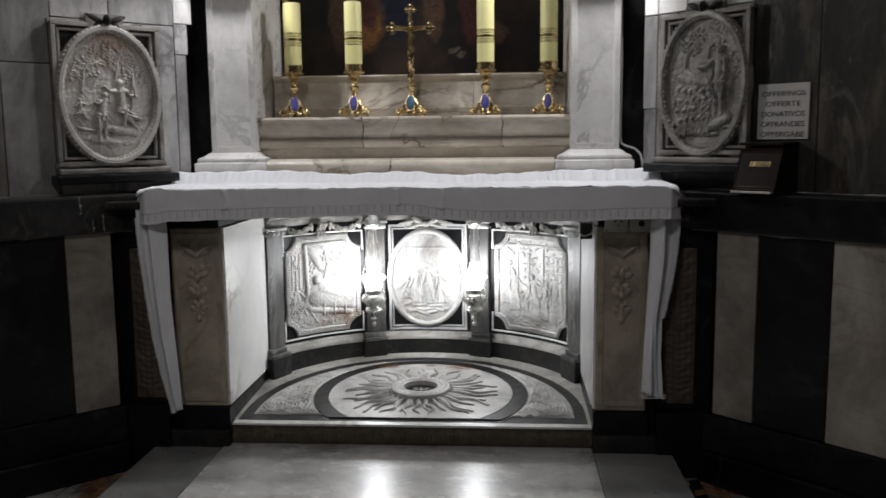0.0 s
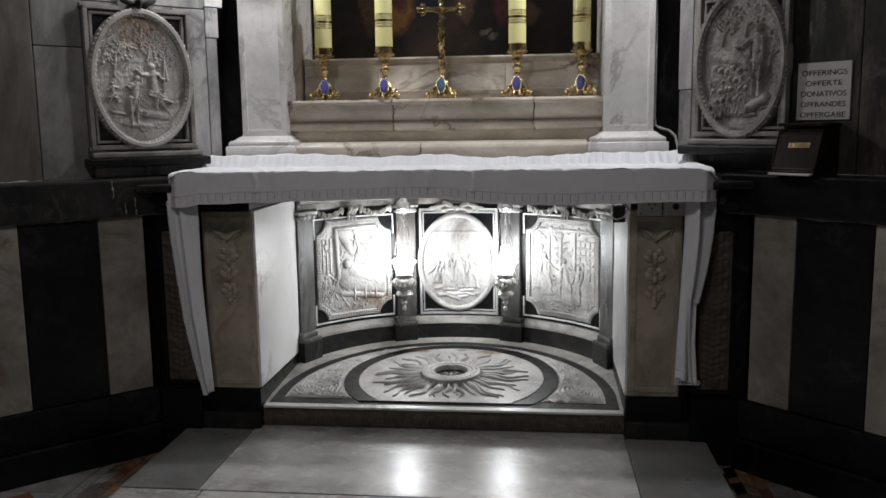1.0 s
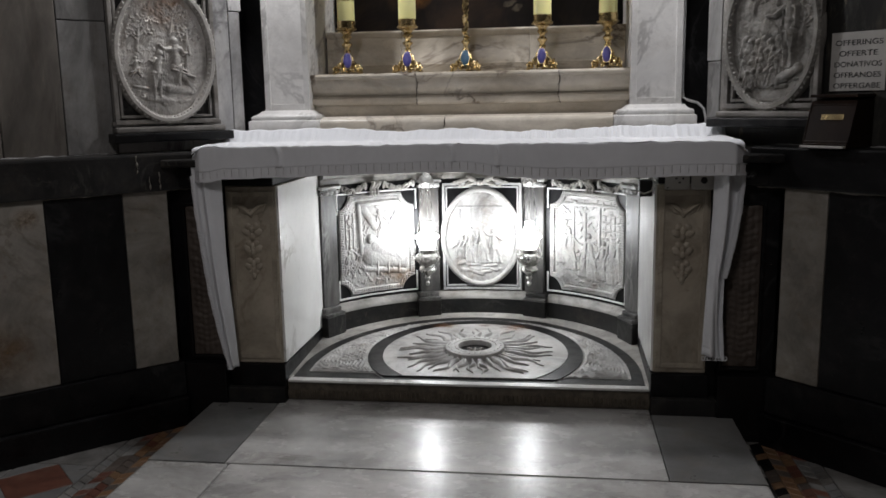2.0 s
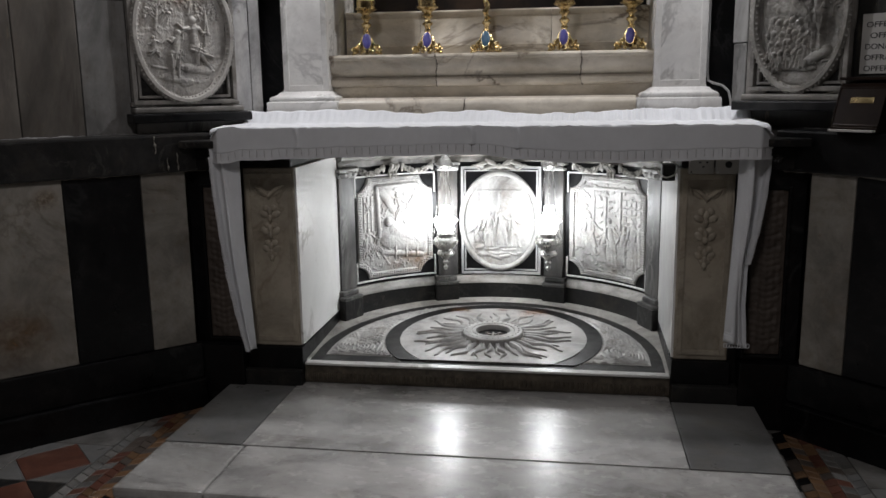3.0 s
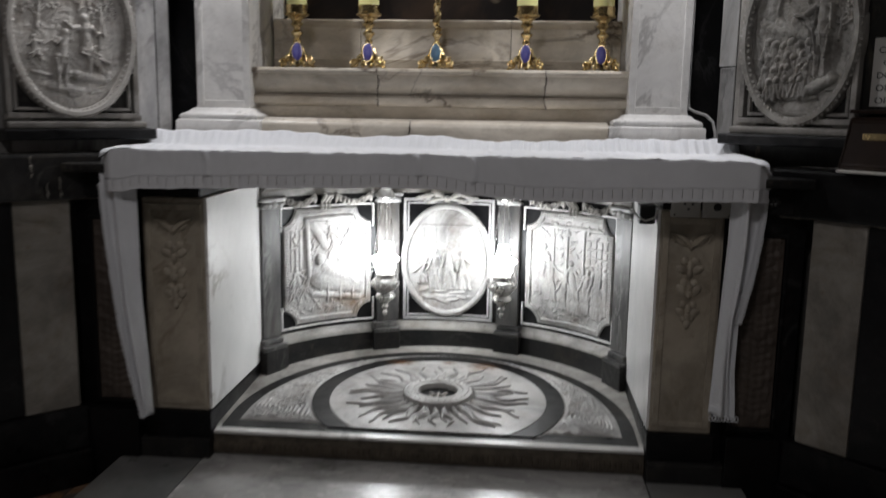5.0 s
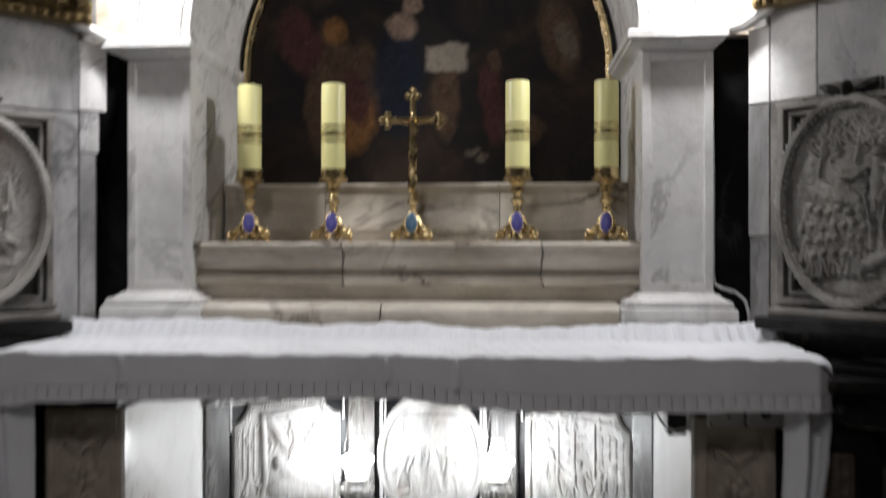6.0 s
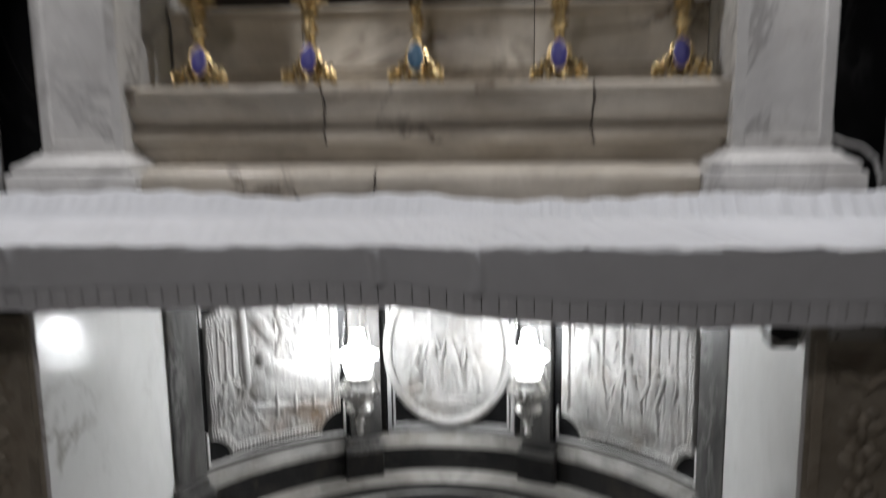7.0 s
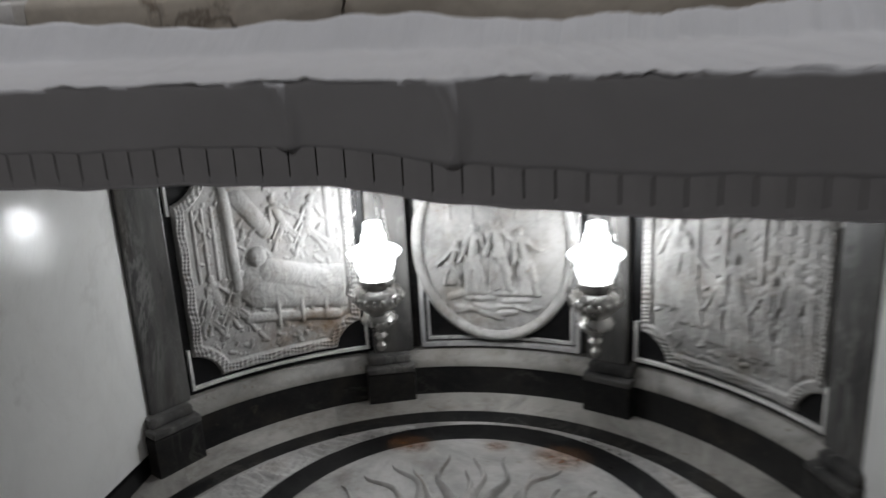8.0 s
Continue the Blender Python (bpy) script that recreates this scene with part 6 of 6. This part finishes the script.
def candlestick():
    c = thing("candlestick", "polished brass altar candlestick with scrolled feet and blue enamel oval", "candlestick", group="altar candlesticks")
    scroll_base(c, BLUE)
    part("stem", lathe([(0.010, 0.072), (0.0085, 0.082), (0.013, 0.088), (0.0135, 0.093), (0.009, 0.098), (0.012, 0.106), (0.019, 0.113), (0.020, 0.119), (0.013, 0.124), (0.010, 0.130), (0.013, 0.137), (0.020, 0.143), (0.0205, 0.148), (0.014, 0.152), (0.018, 0.159), (0.029, 0.168)], 20), GOLD, c, "", True)
    part("drip_pan", lathe([(0.022, 0.166), (0.038, 0.172), (0.042, 0.176), (0.042, 0.179), (0.036, 0.180), (0.02, 0.178)], 28), GOLD, c, "", True)
    part("candle_cup", lathe([(0.035, 0.178), (0.036, 0.182), (0.0365, 0.205), (0.0355, 0.206), (0.0345, 0.200), (0.0345, 0.182)], 28), GOLD, c, "", True)
    return c


def candle():
    c = thing("candle", "thick cream wax candle with a patterned gold band", "candle", group="altar candles")
    part("wax", lathe([(0.032, 0.0), (0.0338, 0.002), (0.0338, 0.258), (0.0325, 0.263), (0.028, 0.264), (0.012, 0.259), (0.003, 0.258)], 36), WAX, c, "", True)
    part("wick", tube([(0, 0, 0.256), (0.001, 0, 0.264), (0.003, 0.001, 0.270)], 0.0012, 6), INK, c)
    bandm = bmesh.new()
    n = 44
    for row in range(8):
        z = (0.0965, 0.1005, 0.1050, 0.1100, 0.1315, 0.1360, 0.1405, 0.1450)[row]
        for i in range(n):
            if row in (0, 3, 4, 7):
                a0, a1, h = 2 * math.pi * (i + 0.05) / n, 2 * math.pi * (i + 0.95) / n, 0.0022
            elif (i + row) % 2:
                a0, a1, h = 2 * math.pi * (i + 0.1) / n, 2 * math.pi * (i + 0.8) / n, 0.0034
            else:
                continue
            vs = [bandm.verts.new((r * math.cos(a), r * math.sin(a), z + dz)) for a in (a0, a1) for r in (0.0338, 0.0347) for dz in (0, h)]
            for f in ((2, 6, 7, 3), (0, 2, 3, 1), (4, 5, 7, 6), (1, 3, 7, 5), (0, 4, 6, 2)):
                bandm.faces.new([vs[k] for k in f])
    lathe([(0.0335, 0.1165), (0.0348, 0.117), (0.0350, 0.1265), (0.0335, 0.127)], 36, (0, 0, 0), bandm)
    part("gold_band", bandm, GOLD, c, "stamped gold band")
    return c


stick, wax_candle = candlestick(), candle()
first = True
for k, (x, y, tn) in enumerate(((-0.492, 0.428, 14), (-0.249, 0.428, 4), (0.272, 0.428, -3), (0.518, 0.436, -8))):
    m = Matrix.Translation((x, y, SHELF)) @ Matrix.Rotation(radians(tn), 4, "Z")
    mc = Matrix.Translation((x, y, SHELF + 0.1835)) @ Matrix.Rotation(radians(tn * 5), 4, "Z")
    if first:
        stick.matrix_basis, wax_candle.matrix_basis, first = m, mc, False
    else:
        copy_thing(stick, m)
        copy_thing(wax_candle, mc)

ac = thing("altar_cross", "tall brass altar cross on a scrolled base with teal enamel oval", "cross", (-0.022, 0.43, SHELF))
scroll_base(ac, TEAL)
part("stem", lathe([(0.008, 0.072), (0.013, 0.080), (0.014, 0.086), (0.008, 0.094), (0.010, 0.105), (0.0165, 0.112), (0.017, 0.118), (0.008, 0.126), (0.006, 0.132)], 18), GOLD, ac, "", True)
sh = bmesh.new()
tube([(0.004 * math.cos(i * 0.9), 0.004 * math.sin(i * 0.9), 0.13 + i * 0.0065) for i in range(33)], [0.0100 + 0.003 * (i % 4 == 0) for i in range(33)], 8, sh)
part("shaft", sh, GOLD, ac, "twisted brass shaft", True)
arms = bmesh.new()
tube([(-0.064, 0, 0.344), (0.064, 0, 0.344)], 0.0095, 8, arms)
tube([(0, 0, 0.32), (0, 0, 0.412)], 0.0095, 8, arms)
part("crossbar", arms, GOLD, ac, "", True)
for dx, dz, ux, uz in ((-0.074, 0.344, -1, 0), (0.074, 0.344, 1, 0), (0, 0.414, 0, 1)):
    fin = bmesh.new()
    for p, q in ((0, 0), (0.014, 0), (-0.002, 0.014), (-0.002, -0.014)):
        blob(fin, (dx + ux * p + uz * q, 0, dz + uz * p + ux * q), (0.0115, 0.008, 0.0115), 8)
    part("finial", fin, GOLD, ac, "trefoil end", True)
fig = bmesh.new()
tube([(0.002, -0.014, 0.215), (0.006, -0.018, 0.245), (-0.002, -0.016, 0.275), (0.003, -0.016, 0.30), (0, -0.016, 0.335)], [0.006, 0.008, 0.011, 0.010, 0.013], 8, fig)
blob(fig, (0.003, -0.018, 0.352), (0.010, 0.010, 0.012), 8)
for s in (-1, 1):
    tube([(0, -0.012, 0.33), (s * 0.03, -0.011, 0.338), (s * 0.06, -0.010, 0.344)], [0.006, 0.0045, 0.003], 6, fig)
part("corpus", fig, GOLD, ac, "small plain brass shape on the cross", True)


# ---- sanctuary lamps in the recess ----
def sanctuary_lamp(x, y):
    la = thing("sanctuary_lamp", "hanging silver sanctuary lamp with a lit glass", "lamp", (x, y, 0.04), group="sanctuary lamps")
    part("bowl", lathe([(0.004, 0.232), (0.009, 0.238), (0.010, 0.246), (0.005, 0.254), (0.008, 0.262), (0.014, 0.268), (0.008, 0.276), (0.016, 0.286), (0.032, 0.298), (0.038, 0.308), (0.034, 0.318), (0.028, 0.324), (0.040, 0.336), (0.052, 0.350), (0.055, 0.362), (0.050, 0.374), (0.036, 0.382), (0.040, 0.392), (0.038, 0.400), (0.030, 0.402)], 32), SILVER, la, "embossed silver bowl", True)
    bowl = la.children[0]
    boss = mesh_of(blob(bmesh.new(), (0, 0, 0), (0.006, 0.006, 0.009), 6), "boss", SILVER, "all")
    for i in range(18):
        a = 2 * math.pi * i / 18
        for r, z, k in ((0.052, 0.358, 1.0), (0.036, 0.306, 0.65)):
            ob = new("boss", boss)
            ob.parent = bowl
            ob.matrix_basis = Matrix.Translation((r * math.cos(a), r * math.sin(a), z)) @ Matrix.Diagonal((k, k, k, 1))
    part("glass_cup", lathe([(0.026, 0.403), (0.036, 0.408), (0.041, 0.425), (0.044, 0.445), (0.056, 0.452), (0.057, 0.457), (0.048, 0.464), (0.030, 0.472), (0.022, 0.49), (0.019, 0.52)], 28), FROSTED, la, "glowing frosted lamp glass", True).visible_shadow = False
    part("bulb", lathe([(0.010, 0.415), (0.014, 0.43), (0.024, 0.455), (0.027, 0.475), (0.023, 0.495), (0.010, 0.507)], 20), BULB, la, "lit white bulb", True).visible_shadow = False
    for k in range(3):
        a = math.pi / 2 + k * 2 * math.pi / 3
        c, s = math.cos(a), math.sin(a)
        part("handle", tube([(0.050 * c, 0.050 * s, 0.36), (0.064 * c, 0.064 * s, 0.372), (0.062 * c, 0.062 * s, 0.388), (0.056 * c, 0.056 * s, 0.395)], 0.003, 6), SILVER, la, "", True)
        ch = bmesh.new()
        n = 26
        for i in range(n):
            t = i / n
            r = 0.056 * (1 - 0.75 * t)
            z = 0.395 + 0.30 * t
            turn = Matrix.Rotation(a, 4, "Z") @ Matrix.Rotation(radians(90 * (i % 2)), 4, "Z")
            pts = [Vector((0.0032 * math.cos(q * math.pi / 3), 0, 0.0085 * math.sin(q * math.pi / 3))) for q in range(7)]
            tube([Vector((r * c, r * s, z)) + (turn.to_3x3() @ p) for p in pts], 0.0009, 4, ch)
        part("chain", ch, SILVER, la)
    part("canopy", lathe([(0.006, 0.772), (0.012, 0.76), (0.014, 0.745), (0.026, 0.725), (0.034, 0.705), (0.036, 0.696), (0.030, 0.690), (0.008, 0.692)], 20), SILVER, la, "", True)


for lx, ly in LAMP_SPOTS:
    sanctuary_lamp(lx, ly)


# ---- offering box, sign, socket, cables ----
sf = slant(1, 1.14)
boxu0, boxu1 = 0.402, 0.545
offer = thing("offering_box", "dark stained wooden offering box on the black ledge", "box")
bb = bmesh.new()
prof = [(0.0, 0.926), (0.150, 0.926), (0.150, 0.942), (0.145, 0.946), (0.105, 1.055), (0.105, 1.068), (0.0, 1.076)]
lo = [bb.verts.new((boxu0, v, z)) for v, z in prof]
hi = [bb.verts.new((boxu1, v, z)) for v, z in prof]
bb.faces.new(lo)
bb.faces.new(hi[::-1])
for i in range(len(prof)):
    j = (i + 1) % len(prof)
    bb.faces.new((lo[i], hi[i], hi[j], lo[j]))
bmesh.ops.bevel(bb, geom=bb.edges[:], offset=0.003, segments=2, affect="EDGES")
part("body", merge(bmesh.new(), bb, sf), WOOD, offer)
part("lid", box(boxu0 - 0.003, boxu1 + 0.003, 0.0, 0.110, 1.077, 1.087, 0.003, None, sf), WOOD, offer, "overhanging wooden lid")
part("ledge", box(boxu0 + 0.002, boxu1 - 0.004, 0.148, 0.168, 0.927, 0.934, 0.003, None, sf), PLATE, offer, "pale worn slot plate")
part("brass_label", box(boxu0 + 0.042, boxu0 + 0.112, -0.0025, 0.0025, -0.009, 0.009, 0.001, None, sf @ Matrix.Translation((0, 0.1185, 1.018)) @ Matrix.Rotation(radians(17.7), 4, "X")), GOLD, offer, "small brass label")

sign = thing("notice_sign", "grey notice with black lettering in five languages", "sign")
su0, su1, sz0, sz1 = 0.402, 0.574, 1.096, 1.274
part("plate", box(su0, su1, 0.001, 0.006, sz0, sz1, 0.001, None, sf), PLATE, sign, "pale grey plate")
for k, word in enumerate(("OFFERINGS", "OFFERTE", "DONATIVOS", "OFFRANDES", "OPFERGABE")):
    fc = bpy.data.curves.new("lettering", "FONT")
    fc.body, fc.size, fc.align_x, fc.extrude = word, 0.0285, "CENTER", 0.0004
    fc.offset = 0.0001
    tmp_ob = bpy.data.objects.new("lettering", fc)
    me = bpy.data.meshes.new_from_object(tmp_ob)
    me.materials.append(INK)
    ob = new("lettering", me)
    ob.parent = sign
    wide = max(v.co.x for v in me.vertices) - min(v.co.x for v in me.vertices)
    fitw = (0.146 if len(word) > 7 else 0.118) / wide
    ob.matrix_basis = sf @ Matrix.Translation(((su0 + su1) / 2, 0.0068, sz1 - 0.040 - k * 0.0325)) @ Matrix(((fitw, 0, 0, 0), (0, 0, 1, 0), (0, 0.82, 0, 0), (0, 0, 0, 1)))

sock = thing("socket_box", "grey plastic double power socket on the pillar", "socket")
for k, x in enumerate((0.688, 0.773)):
    f = part("faceplate", box(x, x + 0.080, -0.022, -0.0005, 0.783, 0.850, 0.004), PLASTIC, sock)
    holes = bmesh.new()
    if k == 0:
        for dx, dz in ((-0.011, 0.007), (0.011, 0.007), (0, -0.007)):
            box(x + 0.046 + dx - 0.0035, x + 0.046 + dx + 0.0035, -0.0232, -0.0215, 0.814 + dz - 0.0025, 0.814 + dz + 0.0025, 0, holes)
    else:
        tmp = lathe([(0.011, 0.0), (0.011, 0.0015)], 20)
        merge(holes, tmp, Matrix.Translation((x + 0.04, -0.0218, 0.814)) @ Matrix.Rotation(radians(90), 4, "X"))
    part("socket_holes", holes, BLACKPLASTIC, f)
    for dx in (0.008, 0.072):
        part("screw", merge(bmesh.new(), lathe([(0.003, 0.0), (0.0025, 0.001)], 10), Matrix.Translation((x + dx, -0.0222, 0.790)) @ Matrix.Rotation(radians(90), 4, "X")), SILVER, f)

cable = thing("electric_cable", "dark grey cable curling beside the retable base", "cable")
part("lead", tube([(0.783, 0.345, 1.70), (0.786, 0.342, 1.40), (0.785, 0.34, 1.12), (0.788, 0.335, 1.085), (0.805, 0.325, 1.075), (0.835, 0.31, 1.066), (0.855, 0.295, 1.045), (0.862, 0.285, 1.01), (0.862, 0.28, 0.95), (0.862, 0.28, 0.90)], 0.0045, 8), GREY, cable, "", True)
clamp = thing("lamp_junction", "small black junction box under the altar table with loose white wire", "junction")
part("housing", box(0.607, 0.652, 0.02, 0.075, 0.755, 0.812, 0.006), BLACKPLASTIC, clamp)
part("wire", tube([(0.655, 0.0, 0.80), (0.645, -0.01, 0.778), (0.62, 0.0, 0.768), (0.60, 0.01, 0.778), (0.585, 0.02, 0.80)], 0.003, 6), PLASTIC, clamp, "white loose wire", True)
